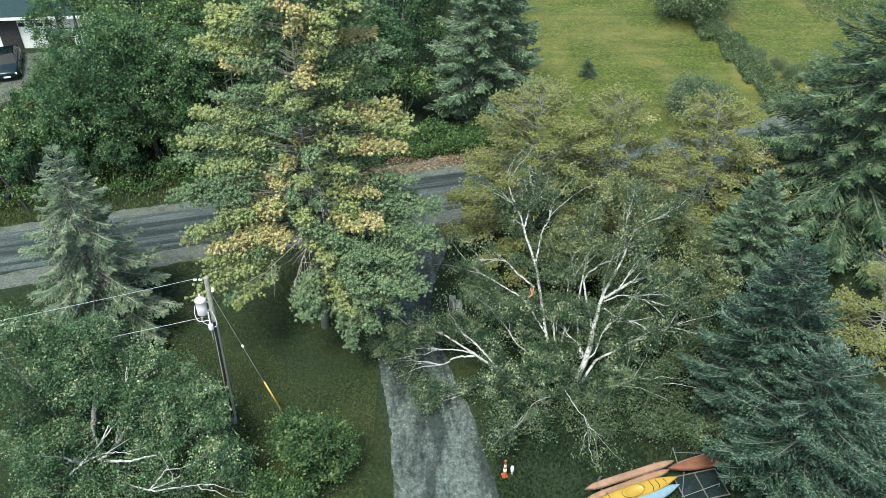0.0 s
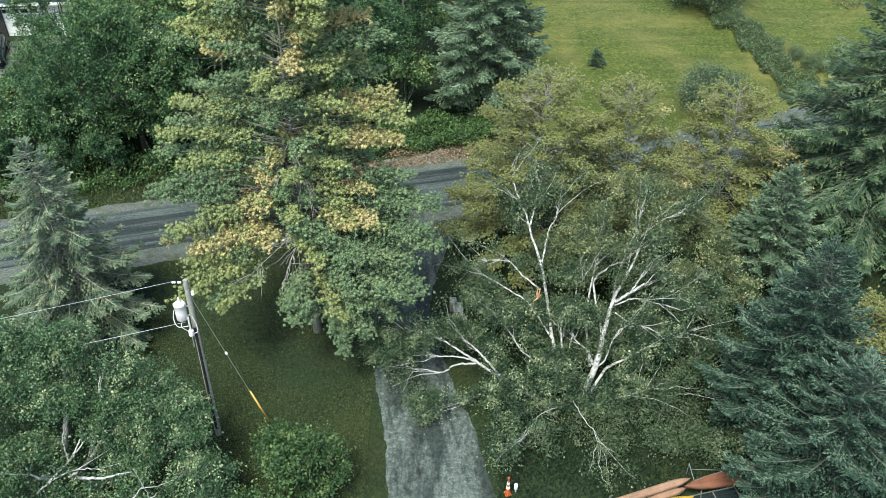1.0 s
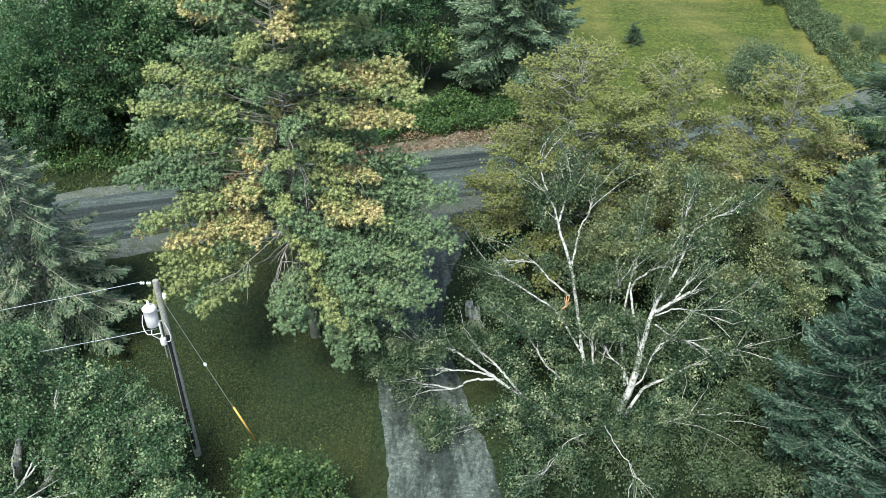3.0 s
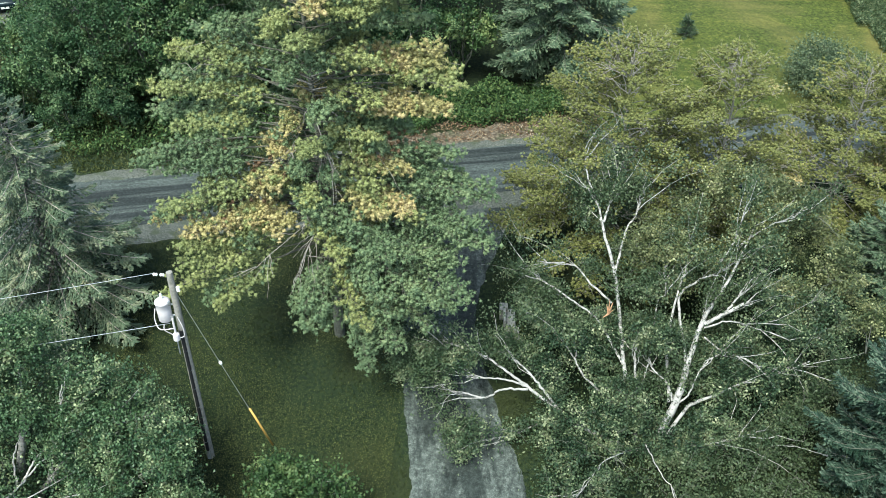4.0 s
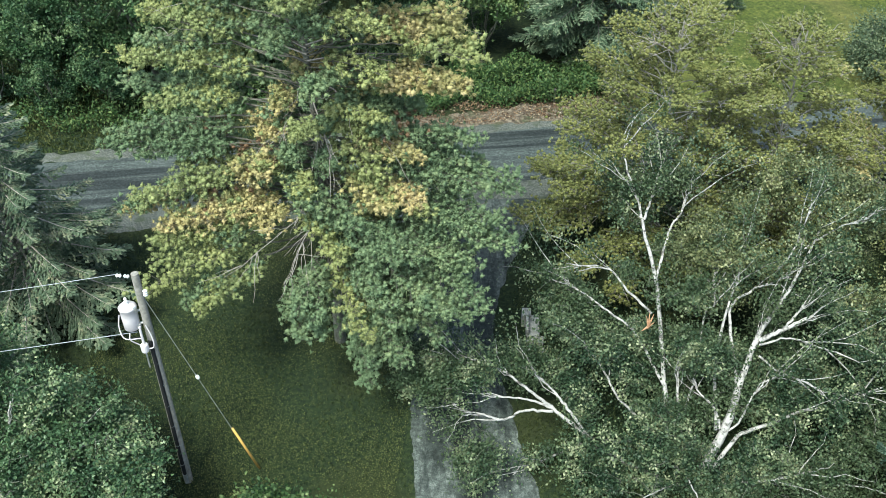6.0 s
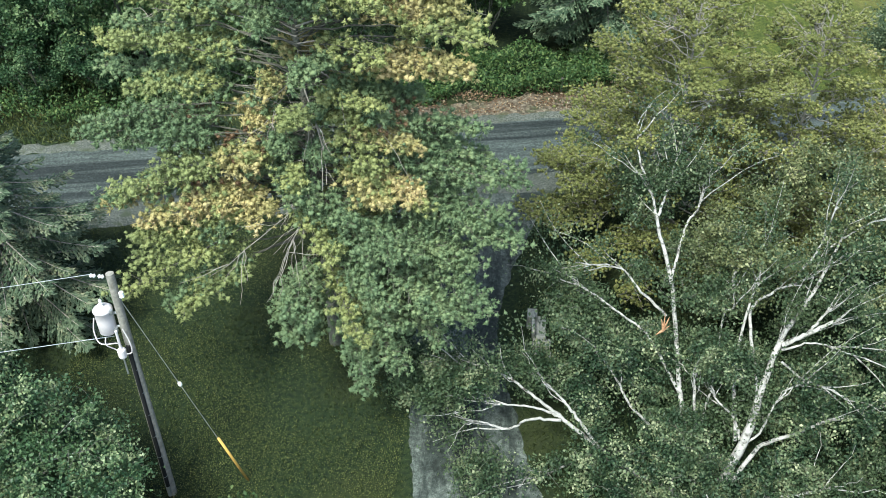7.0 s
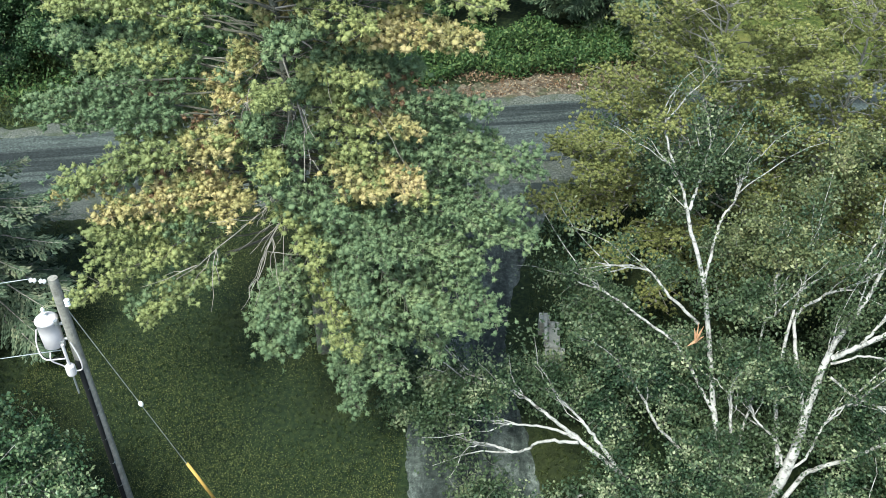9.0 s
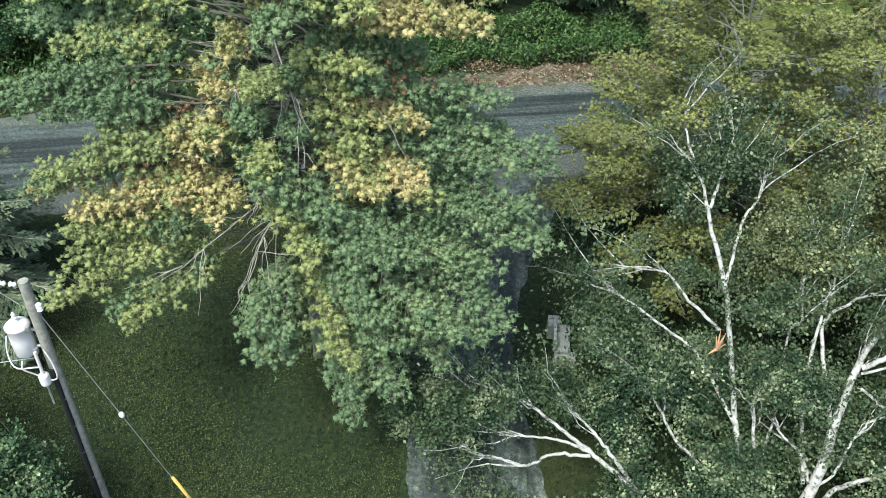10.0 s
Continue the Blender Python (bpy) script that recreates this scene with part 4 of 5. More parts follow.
INNER_LIMBS = [([(0.9, 1.5, 1.2), (0.8, 3.3, 2.7), (1.2, 4.9, 3.9), (1.4, 5.4, 4.3), (1.5, 6.0, 4.8)], 0.06, 0.02),
               ([(1.5, 2.5, 2.1), (1.2, 4.5, 3.5), (1.7, 5.0, 4.0), (2.5, 5.3, 4.3), (3.0, 5.5, 4.5)], 0.06, 0.02),
               ([(1.1, 1.4, 1.1), (0.8, 2.0, 1.7), (0.3, 2.3, 2.0), (0.2, 2.5, 2.1)], 0.05, 0.02),
               ([(-0.3, 0.8, 0.6), (-0.3, 1.5, 1.4), (-0.4, 2.5, 2.2), (-0.4, 3.1, 2.6)], 0.07, 0.03),
               ([(1.1, 1.4, 1.1), (1.6, 1.7, 1.5), (1.9, 2.2, 2.1), (2.3, 2.6, 2.5), (2.9, 2.8, 2.6)], 0.04, 0.02),
               ([(2.1, 3.3, 2.9), (2.7, 2.9, 2.7), (3.6, 2.6, 2.6), (4.3, 2.2, 2.3)], 0.04, 0.015),
               ([(2.1, 3.6, 3.1), (3.1, 3.7, 3.4), (4.6, 3.3, 3.3)], 0.04, 0.015),
               ([(2.6, 5.5, 4.7), (3.1, 6.1, 5.1), (3.5, 7.0, 5.9)], 0.04, 0.015),
               ([(3.4, 6.1, 5.1), (4.4, 6.7, 5.6), (5.4, 7.0, 5.9)], 0.04, 0.015),
               ([(0.4, 0.1, -0.1), (1.6, 0.3, 0.2), (2.6, 0.4, 0.4)], 0.06, 0.03),
               ([(-0.3, 1.0, 0.7), (0.2, 3.0, 2.2), (0.4, 4.5, 3.4), (0.7, 4.7, 3.7), (0.6, 5.7, 4.5), (0.8, 6.6, 5.3)], 0.04, 0.015)]
# Lobes marked 1 take the yellower leaves with sunlight in their colour.
LOBES = [((-1.4, -1.8, 0.2), (2.7, 1.1, 0.9), 90), ((1.8, -1.8, 0.2), (2.7, 1.1, 0.9), 90), ((4.8, -1.2, 0.4), (2.4, 1.2, 1.0), 80), ((7.2, -0.1, 0.9), (1.6, 1.8, 1.4), 70),
         ((-2.6, -0.8, 0.5), (1.6, 1.1, 0.9), 40), ((0.6, 0.5, 0.9), (1.7, 0.9, 0.6), 60), ((-0.6, 1.3, 1.7), (1.3, 1.1, 0.9), 60), ((1.3, 3.0, 2.7), (1.3, 0.9, 0.8), 50),
         ((0.0, -0.1, 1.0), (2.2, 1.4, 1.1), 60), ((3.0, -0.1, 1.0), (2.2, 1.4, 1.1), 60),
         ((-8.0, 2.2, 2.1), (1.7, 1.0, 0.7), 100), ((-5.6, 3.1, 2.2), (1.3, 0.6, 0.5), 50), ((-4.0, 4.7, 3.3), (1.1, 1.1, 0.8), 70), ((-3.0, 3.5, 2.6), (1.6, 1.5, 1.2), 100),
         ((-6.1, -0.0, 0.7), (1.5, 0.8, 0.7), 70), ((-1.6, 0.2, 0.7), (3.3, 1.2, 0.9), 110), ((-0.0, 3.3, 2.6), (2.7, 1.8, 1.5), 130), ((-0.5, 5.7, 4.1), (2.5, 1.3, 1.1), 100),
         ((-1.5, 8.6, 5.6), (1.5, 1.4, 1.1), 100), ((1.6, 6.5, 4.5), (2.5, 1.8, 1.5), 140, 1), ((3.9, 8.4, 5.7), (2.5, 1.8, 1.5), 150, 1), ((5.9, 7.0, 4.8), (2.3, 2.2, 1.7), 110, 1),
         ((4.0, 4.8, 3.5), (2.3, 1.2, 0.9), 70), ((6.1, 4.4, 3.3), (2.1, 1.8, 1.5), 100), ((3.3, 0.1, 0.7), (2.9, 1.0, 0.8), 80), ((1.5, 2.0, 1.4), (2.5, 1.3, 0.8), 60),
         ((6.3, 0.8, 1.1), (2.3, 1.5, 1.2), 70), ((-2.5, 1.4, 1.4), (1.5, 1.2, 0.9), 60), ((-0.7, -1.3, -0.1), (3.8, 1.2, 0.9), 90), ((2.5, -1.0, 0.0), (2.9, 1.0, 0.8), 70), ((2.3, 3.1, 2.2), (1.7, 1.3, 0.7), 90), ((-0.8, 4.2, 2.7), (1.5, 1.0, 0.7), 80), ((0.0, 4.2, 1.5), (3.0, 1.2, 0.8), 90), ((3.5, 4.5, 1.8), (2.5, 1.4, 0.9), 90),
         ((6.4, 2.8, 1.4), (1.8, 1.5, 0.9), 70), ((4.8, -2.3, 0.8), (2.4, 0.9, 0.6), 90), ((6.6, -1.6, 0.9), (1.6, 0.9, 0.6), 60), ((7.6, 5.2, 3.0), (1.5, 1.5, 1.0), 70, 1), ((3.4, 2.4, 1.9), (1.5, 1.0, 0.7), 70), ((-8.6, 2.6, 2.5), (0.9, 0.8, 0.5), 60)]
HANGING_LIMBS = [([(-0.2, 0.0, 0.3), (-0.9, -0.7, 0.9), (-1.7, -1.5, 1.3), (-2.3, -2.4, 1.1), (-3.2, -3.0, 0.8)], 0.026, 0.006), ([(0.0, -0.2, 0.8), (0.3, -1.7, 1.3), (0.7, -2.3, 1.2), (0.9, -3.0, 0.9)], 0.024, 0.006),
                 ([(1.2, 0.1, 0.3), (2.0, 0.0, 0.8), (2.8, 0.0, 1.1), (3.5, 0.2, 1.3)], 0.03, 0.01), ([(4.2, 0.2, 0.7), (5.2, -0.1, 1.2), (6.2, -0.5, 1.3), (7.0, -0.4, 1.3)], 0.022, 0.008)]
paper_birch = birch("paper_birch", (5.88, 29.29, 0), "spreading paper birch with many white limbs and small green leaves", TRUNKS + LOW_LIMBS + INNER_LIMBS + HANGING_LIMBS, LOBES,
                    [M["birch_leaf"], M["birch_sunlit_yellow"]], 41, 0.100, 36, 0.55, 0.5, 1000, 0.47)
bm = bmesh.new()
for dx, dy, dz, r in ((0.10, 0.05, 0.42, 0.05), (-0.12, 0.02, 0.34, 0.045), (0.02, -0.10, 0.26, 0.05), (-0.03, 0.10, 0.50, 0.035), (0.14, -0.08, 0.18, 0.04), (-0.20, -0.06, -0.30, 0.05)):
    rod(bm, Vector((-1.5, 3.5, 3.62)), Vector((-1.5 + dx, 3.5 + dy, 3.75 + dz)), r, 0.006, 6)
part("broken_stub", bm, M["torn"], paper_birch, "torn orange heartwood stub")

birch("paper_birch", (-15.41, 25.04, 0), "round paper birch with pale green leaves beside the utility pole",
      [([(0.02, 0.00, -0.17), (-0.04, 0.50, 1.84), (0.25, 1.20, 3.54), (0.37, 1.88, 5.23)], 0.2, 0.05), ([(0.00, 0.00, 0.00), (1.09, 0.09, 1.77), (2.35, 0.53, 3.23), (3.77, 0.82, 3.86)], 0.14, 0.03),
       ([(-0.04, -0.00, 0.41), (-1.12, 0.42, 2.74), (-2.44, 0.99, 5.63)], 0.13, 0.03), ([(1.09, 0.09, 1.77), (1.61, 0.81, 3.66), (1.92, 1.51, 5.20)], 0.09, 0.02),
       ([(-0.05, -0.00, 0.50), (1.78, -1.02, 1.66), (3.74, -1.03, 2.18)], 0.1, 0.03),
       ([(0.09, 0.01, 0.84), (0.89, -1.26, 2.42), (1.67, -1.78, 3.49)], 0.12, 0.03), ([(0.56, -0.78, 1.89), (0.20, -1.81, 3.02), (-0.01, -2.16, 3.84)], 0.09, 0.03),
       ([(0.89, -1.26, 2.42), (2.22, -1.65, 2.87), (3.53, -1.54, 3.16)], 0.08, 0.02),
       ([(0, -0.4, 0.4), (-0.1, -2.0, 2.4), (0.3, -1.9, 2.8), (0.8, -1.5, 2.9), (1.6, -1.3, 3.0), (2.5, -1.4, 3.0)], 0.055, 0.012),
       ([(0.3, -1.9, 2.8), (0.9, -1.1, 3.1), (1.3, -0.4, 3.3), (1.9, 0.3, 3.6), (2.5, 0.7, 3.7)], 0.045, 0.012), ([(0.9, -1.0, 3.1), (0.5, -0.2, 3.4), (0.5, 0.4, 3.6), (0.7, 0.8, 3.7)], 0.04, 0.012),
       ([(1.0, -0.9, 3.1), (1.2, -0.3, 3.4), (1.4, 0.2, 3.5), (1.5, 0.6, 3.7)], 0.04, 0.012), ([(0.4, -0.6, 0.6), (3.2, -2.6, 2.2), (4.5, -2.7, 2.5), (5.1, -2.6, 2.5), (5.9, -2.6, 2.6)], 0.04, 0.012),
       ([(3.3, -2.7, 2.3), (4.2, -2.5, 2.6), (4.6, -2.2, 2.7)], 0.035, 0.012), ([(3.3, -2.7, 2.3), (3.8, -2.3, 2.7), (4.0, -1.8, 2.8)], 0.035, 0.012)],
      [((-0.2, 1.7, 4.2), (3.2, 2.4, 2.4), 330), ((2.9, 1.7, 2.9), (2.1, 1.8, 1.8), 200), ((4.59, -0.79, 1.84), (2.83, 1.67, 1.42), 190), ((4.43, 0.20, 2.75), (2.00, 1.67, 1.83), 120), ((-3.24, 0.92, 5.23), (3.00, 2.50, 2.66), 190),
       ((0.3, -1.6, 1.2), (2.8, 1.5, 1.3), 150), ((-1.4, -1.4, 3.0), (2.2, 1.3, 1.2), 150)],
      M["aspen_leaf"], 42, 0.100, 48, 0.85, 0.15)
broadleaf("shrub", (-5.91, 25.10, 0), 2.8, 1.8, "leafy green shrub on the lawn", M["shrub_leaf"], 51, 0.05, 220, 50, 0.13, category="shrub", lobes=11, spread=0.2)
broadleaf("shrub", (-6.74, 22.83, 0), 2.0, 1.4, "low leafy green shrub on the lawn", M["shrub_leaf"], 53, 0.05, 130, 46, 0.13, category="shrub", lobes=8, spread=0.22)
broadleaf("shrub", (20.45, 46.52, 0), 4.3, 2.0, "dark green bushy sapling beside the road", M["maple_leaf"], 54, 0.05, 150, 50, 0.15, category="shrub", lobes=9, spread=0.24)
broadleaf("shrub", (20.02, 33.44, 0), 1.5, 1.5, "small dull brown bush on the lawn", M["pine_rust"], 52, 0.05, 60, 40, 0.12, category="shrub")

# ---- woods and hedge beyond the road ----
WOOD = "trees of the far wood"
woods = [broadleaf("maple", (0, 0, 0), 12.0, 4.4, "dense leafy tree in the wood beyond the road", M["maple_leaf"], 60 + k, 0.04, 460, 58, 0.18, group=WOOD, spread=0.26, lobes=24)
         for k in range(4)]


def scatter(kinds, spots, seed):
    """The first copies are the built trees themselves."""
    rng = random.Random(seed)
    for k, (x, y, sc) in enumerate(spots):
        m = pose(x, y, 0, 0, 0, rng.uniform(0, 360))
        ob = kinds[k] if k < len(kinds) else copy_thing(kinds[k % len(kinds)], m)
        ob.matrix_basis = m
        ob.scale = (sc, sc, sc * rng.uniform(0.92, 1.06))


thicket = [broadleaf("maple_sapling", (0, 0, 0), 4.6, 1.9, "leafy sapling at the edge of the wood beyond the road", M["maple_leaf"], 66 + k, 0.04, 150, 40, 0.17,
                     group="saplings of the wood edge", spread=0.2, lobes=10) for k in range(3)]
scatter(woods, [(-26.8, 61.5, 0.74), (-20.9, 50.0, 0.81), (-18.9, 50.3, 0.86), (-14.4, 51.9, 0.79), (-9.9, 53.3, 0.89), (-5.5, 55.3, 0.77), (-19.8, 57.3, 0.96), (-15.8, 58.3, 0.97),
                (-10.0, 60.8, 1.04), (-3.4, 62.5, 0.92), (-19.5, 66.6, 1.06), (-13.2, 68.5, 1.09), (-6.3, 71.5, 1.12), (-26.8, 71.9, 1.14), (-0.2, 72.3, 1.04), (-24.0, 52.3, 0.61)], 5)
scatter(thicket, [(-27.3, 47.8, 0.96), (-24.4, 49.2, 1.01), (-30.7, 47.5, 0.95), (-35.2, 48.1, 1.02), (-28.7, 46.0, 0.66), (-25.8, 46.8, 0.75), (-22.8, 47.1, 0.68), (-20.2, 47.9, 0.81), (-17.1, 48.4, 0.69),
                  (-14.4, 49.4, 0.83), (-11.4, 50.2, 0.78), (-8.6, 51.1, 0.85), (-6.2, 52.7, 0.94), (-2.6, 54.7, 1.00), (-32.7, 45.4, 0.69), (-37.0, 44.4, 0.72), (-26.8, 52.4, 0.93)], 8)
spruce("spruce", (3.03, 55.82, 0), 11.7, 4.8, "broad dark grey green spruce at the edge of the field", M["spruce"], 71, whorls=34, each=7, droop=0.4, blunt=0.5, dense=0.8, spray=0.27, wide=0.4)
HEDGE = "bushes of the field hedge"
hedge = [broadleaf("hedge_bush", (0, 0, 0), 2.0, 1.5, "low dark green bush in the hedge between the fields", M["hedge_leaf"], 80 + k, 0.03, 90, 70, 0.115, group=HEDGE, category="bush")
         for k in range(3)]
scatter(hedge, [(22.3, 67.4, 0.55), (23.5, 65.2, 0.40), (24.2, 63.6, 0.45), (25.5, 62.3, 0.40), (26.2, 60.6, 0.55), (28.0, 60.1, 0.80), (21.7, 68.9, 0.70),
                (41.0, 76.5, 1.28), (44.1, 75.8, 1.40), (38.6, 78.1, 1.17), (19.9, 56.8, 0.68), (31.1, 58.7, 1.21)], 6)
broadleaf("willow_bush", (20.80, 71.02, 0), 4.5, 3.4, "large round grey green bush in the field hedge", M["hedge_leaf"], 85, 0.03, 260, 80, 0.14, category="bush")
broadleaf("willow_bush", (17.71, 55.48, 0), 2.6, 2.2, "windswept grey willow bush by the road", M["willow_leaf"], 86, 0.03, 150, 80, 0.12, category="bush")
spruce("young_spruce", (10.91, 61.06, 0), 1.1, 0.8, "tiny dark spruce standing alone in the field", M["hemlock"], 72, whorls=10, each=6, spray=0.18)


# ---- grass, flowers and weeds ----
def tufts(name, areas, count, tall, wide, mat, label, category, seed):
    """Many blades over some rectangles, left out where the drive runs."""
    rng = np.random.default_rng(seed)
    size = np.array([(b - a) * (d - c) for a, b, c, d in areas])
    pick = rng.choice(len(areas), count, p=size / size.sum())
    r = np.array(areas)[pick]
    p = np.stack([rng.uniform(r[:, 0], r[:, 1]), rng.uniform(r[:, 2], r[:, 3]), np.zeros(count)], 1)
    thick = np.array([noise.noise(Vector((q[0] * 0.35, q[1] * 0.35, seed))) for q in p])
    p = p[thick + rng.normal(0, 0.3, count) > -0.25]
    past = p[:, 1] - SLOPE * p[:, 0]
    p = p[((past < 42.8) | (past > 48.9))]
    edge_l, edge_r = (np.interp(p[:, 1], ys, xs) for ys, xs in (([14, 26, 31.6, 37.4, 41.9], [-1.5, -2.3, -3.2, -3.9, -6.0]), ([14, 26, 31.1, 36.2, 43.2], [3.7, 1.9, 0.4, -0.6, 0.9])))
    p = p[(p[:, 0] < edge_l - 0.02) | (p[:, 0] > edge_r + 0.02)]
    n = len(p)
    d = unit(rng.normal(0, 0.55, (n, 3)) + [0, 0, 1])
    d[:, 2] = np.abs(d[:, 2])
    side = unit(np.cross(d, rng.normal(0, 1, (n, 3)))) * wide * 0.5
    h = (tall * rng.uniform(0.5, 1.3, n))[:, None]
    s = Shape()
    s.add(np.stack([p - side, p + side, p + d * h], 1).reshape(-1, 3), np.arange(3 * n).reshape(-1, 3))
    return tagged(s.link(name, mat), label, category, "", "stuff")


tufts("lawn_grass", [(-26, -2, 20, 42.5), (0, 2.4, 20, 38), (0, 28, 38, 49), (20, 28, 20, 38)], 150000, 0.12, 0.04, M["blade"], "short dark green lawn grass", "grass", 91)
# Darker blades stand in for tree shade round the birch and boats.
tufts("rough_grass", [(2.4, 20, 20, 38)], 110000, 0.17, 0.045, M["shade_blade"], "rough green grass round the birch, coloured dark for tree shade", "grass", 99)
tufts("yard_grass", [(-52, -20, 41, 60)], 40000, 0.25, 0.07, M["verge_blade"], "rough olive grass before the house", "grass", 97)


def flowers(areas, count, seed):
    rng = np.random.default_rng(seed)
    s = Shape()
    for a, b, c, d in areas:
        p = np.stack([rng.uniform(a, b, count), rng.uniform(c, d, count), rng.uniform(0.07, 0.15, count)], 1)
        thick = np.array([noise.noise(Vector((q[0] * 0.3, q[1] * 0.3, 3.0))) for q in p])
        leaves(s, p[thick + rng.normal(0, 0.25, count) > -0.05], 0.03, rng, 2.5, 0.9)
    return tagged(s.link("lawn_flowers", M["flower"]), "tiny yellow flowers scattered over the lawn", "flowers", "", "stuff")


flowers([(-15, -3.2, 20.5, 40)], 150000, 92)
tufts("verge_grass", [(-42, 5, 40, 52.5)], 45000, 0.24, 0.07, M["verge_blade"], "rough olive grass along the far verge", "grass", 93)


def weeds(name, areas, count, tall, size, mat, label, seed, skew=SLOPE):
    rng = np.random.default_rng(seed)
    s = Shape()
    for a, b, c, d in areas:
        m = int(count / len(areas))
        p = np.stack([rng.uniform(a, b, m), rng.uniform(c, d, m), tall * rng.uniform(0.05, 1, m) ** 0.8], 1)
        lump = np.array([0.55 + 0.9 * max(0, noise.noise(Vector((q[0] * 0.6, q[1] * 0.6, seed))) + 0.3) for q in p])
        p[:, 2] *= lump
        p[:, 1] += skew * p[:, 0]
        p[:, 1] += 0.9 * np.array([noise.noise(Vector((q[0] * 0.5, seed, 1.0))) for q in p])
        leaves(s, p, size, rng, 0.5, 0.5)
    return tagged(s.link(name, mat), label, "weeds", "", "stuff")


weeds("roadside_weeds", [(-6, 5.0, 50.2, 53.6), (-42, -5, 50.4, 53.0)], 26000, 1.0, 0.18, M["weed"], "tall green weeds at the edge of the wood", 95)
weeds("hedge_weeds", [(18.6, 21.6, 70.5, 76), (20.6, 23.0, 66.5, 70.5), (21.8, 24.0, 63, 66.5), (22.4, 24.6, 59.5, 63), (23, 26, 56, 59.5), (31, 40, 70, 74)], 22000, 0.9, 0.16, M["hedge_leaf"],
      "green tall weeds in the field hedge", 96, 0.0)


def litter(area, count, seed):
    """Dead leaves and bark flakes strewn on the bare verge."""
    rng = np.random.default_rng(seed)
    a, b, c, d = area
    p = np.stack([rng.uniform(a, b, count), rng.uniform(c, d, count), np.full(count, 0.075)], 1)
    p[:, 1] += SLOPE * p[:, 0]
    p = p[np.array([noise.noise(Vector((q[0] * 0.7, q[1] * 1.4, 5.0))) for q in p]) + rng.normal(0, 0.3, count) > -0.05]
    s = Shape()
    leaves(s, p, 0.13, rng, 2.2, 0.45)
    return tagged(s.link("leaf_litter", M["litter"]), "brown and straw coloured litter on the bare verge", "litter", "", "stuff")


litter((-8.0, 5.2, 48.9, 50.9), 5200, 98)


# ---- utility pole, wires, guy ----
POLE = Vector((-9.87, 27.8, 0))
TOP = Vector((-0.2, 1.05, 8.25))


def utility_pole():
    ob = thing("utility_pole", Matrix.Translation(POLE), "leaning weathered wooden utility pole with a grey transformer", "utility pole")
    axis = TOP.normalized()
    at = lambda h: axis * h
    full = TOP.length
    bm = bmesh.new()
    rod(bm, at(-0.4), at(full), 0.145, 0.105, 16)
    part("shaft", bm, M["pole_wood"], ob, smooth=False)
    turn = axis.to_track_quat("Z", "Y").to_matrix().to_4x4()
    front = Vector((0.1, -1, 0.3)).normalized()
    bm = bmesh.new()
    rod(bm, at(0.4) + front * 0.16, at(full - 2.3) + front * 0.12, 0.058, sides=12)
    part("cable_guard", bm, M["black"], ob, "black cable guard")
    bm = bmesh.new()
    rod(bm, at(0.05) + front * 0.17, at(0.45) + front * 0.17, 0.06, sides=10)
    part("steel_sleeve", bm, M["galv"], ob)
    for k in range(6):
        bm = bmesh.new()
        h = 0.9 + 0.85 * k
        lathe(bm, [(0.060, -0.012), (0.064, 0.0), (0.060, 0.012)], 14, Matrix.Translation(at(h) + front * (0.16 - 0.05 * h / (full - 2.3))) @ turn)
        part("clip", bm, M["galv"], ob)
    side = Vector((-1, -0.25, 0)).normalized()
    tank_at = at(full - 1.45) + side * 0.42
    bm = bmesh.new()
    lathe(bm, [(0.18, -0.40), (0.22, -0.36), (0.23, 0.0), (0.23, 0.30), (0.25, 0.32), (0.25, 0.36), (0.19, 0.42), (0.08, 0.46)], 24, Matrix.Translation(tank_at) @ turn)
    tank = part("transformer", bm, M["tank"], ob, "pale grey transformer tank", True)
    bm = bmesh.new()
    lathe(bm, [(0.035, 0.44), (0.06, 0.48), (0.035, 0.51), (0.06, 0.55), (0.035, 0.58), (0.045, 0.63), (0.02, 0.68)], 12, Matrix.Translation(tank_at) @ turn)
    part("bushing", bm, M["ceramic"], tank, "white porcelain bushing")
    for dz in (-0.25, 0.2):
        bm = bmesh.new()
        rod(bm, tank_at + axis * dz + side * -0.2, at(full - 1.45 + dz), 0.035, sides=8)
        part("bracket", bm, M["galv"], ob)
    low = at(full - 2.45) + front * 0.24 + side * 0.14
    left = [tank_at + side * 0.25 + front * 0.05 + axis * 0.12, tank_at + side * 0.30 + front * 0.14 - axis * 0.25, tank_at + side * 0.16 + front * 0.30 - axis * 0.58,
            tank_at - side * 0.22 + front * 0.30 - axis * 0.62, low + axis * 0.34]
    mid = [tank_at + front * 0.28 - axis * 0.42, tank_at + front * 0.34 - axis * 0.62, low + side * 0.12 + axis * 0.12, low - axis * 0.05]
    right = [low - axis * 0.05, low - side * 0.24 - axis * 0.02, low - side * 0.26 + axis * 0.35, at(full - 1.7) + front * 0.16]
    for name, pts, mat in (("cable", left, "tank"), ("cable", mid, "tank"), ("cable", right, "tank"), ("cable", [p + side * 0.03 - front * 0.06 for p in left], "black")):
        s = Shape()
        tube(s, curve_through([p[:] for p in pts], 16), 0.017, 0.017, 6)
        s.link(name, M[mat], ob)
    for dz in (-0.3, 0.3):
        bm = bmesh.new()
        box(bm, (0.10, 0.10, 0.14), Matrix.Translation(tank_at + axis * dz - side * 0.23 + front * 0.10) @ turn, 0.02)
        part("lug", bm, M["galv"], tank)
    bm = bmesh.new()
    rod(bm, low + axis * 0.1, low + axis * 0.75, 0.035, sides=10)
    part("conduit", bm, M["tank"], ob)
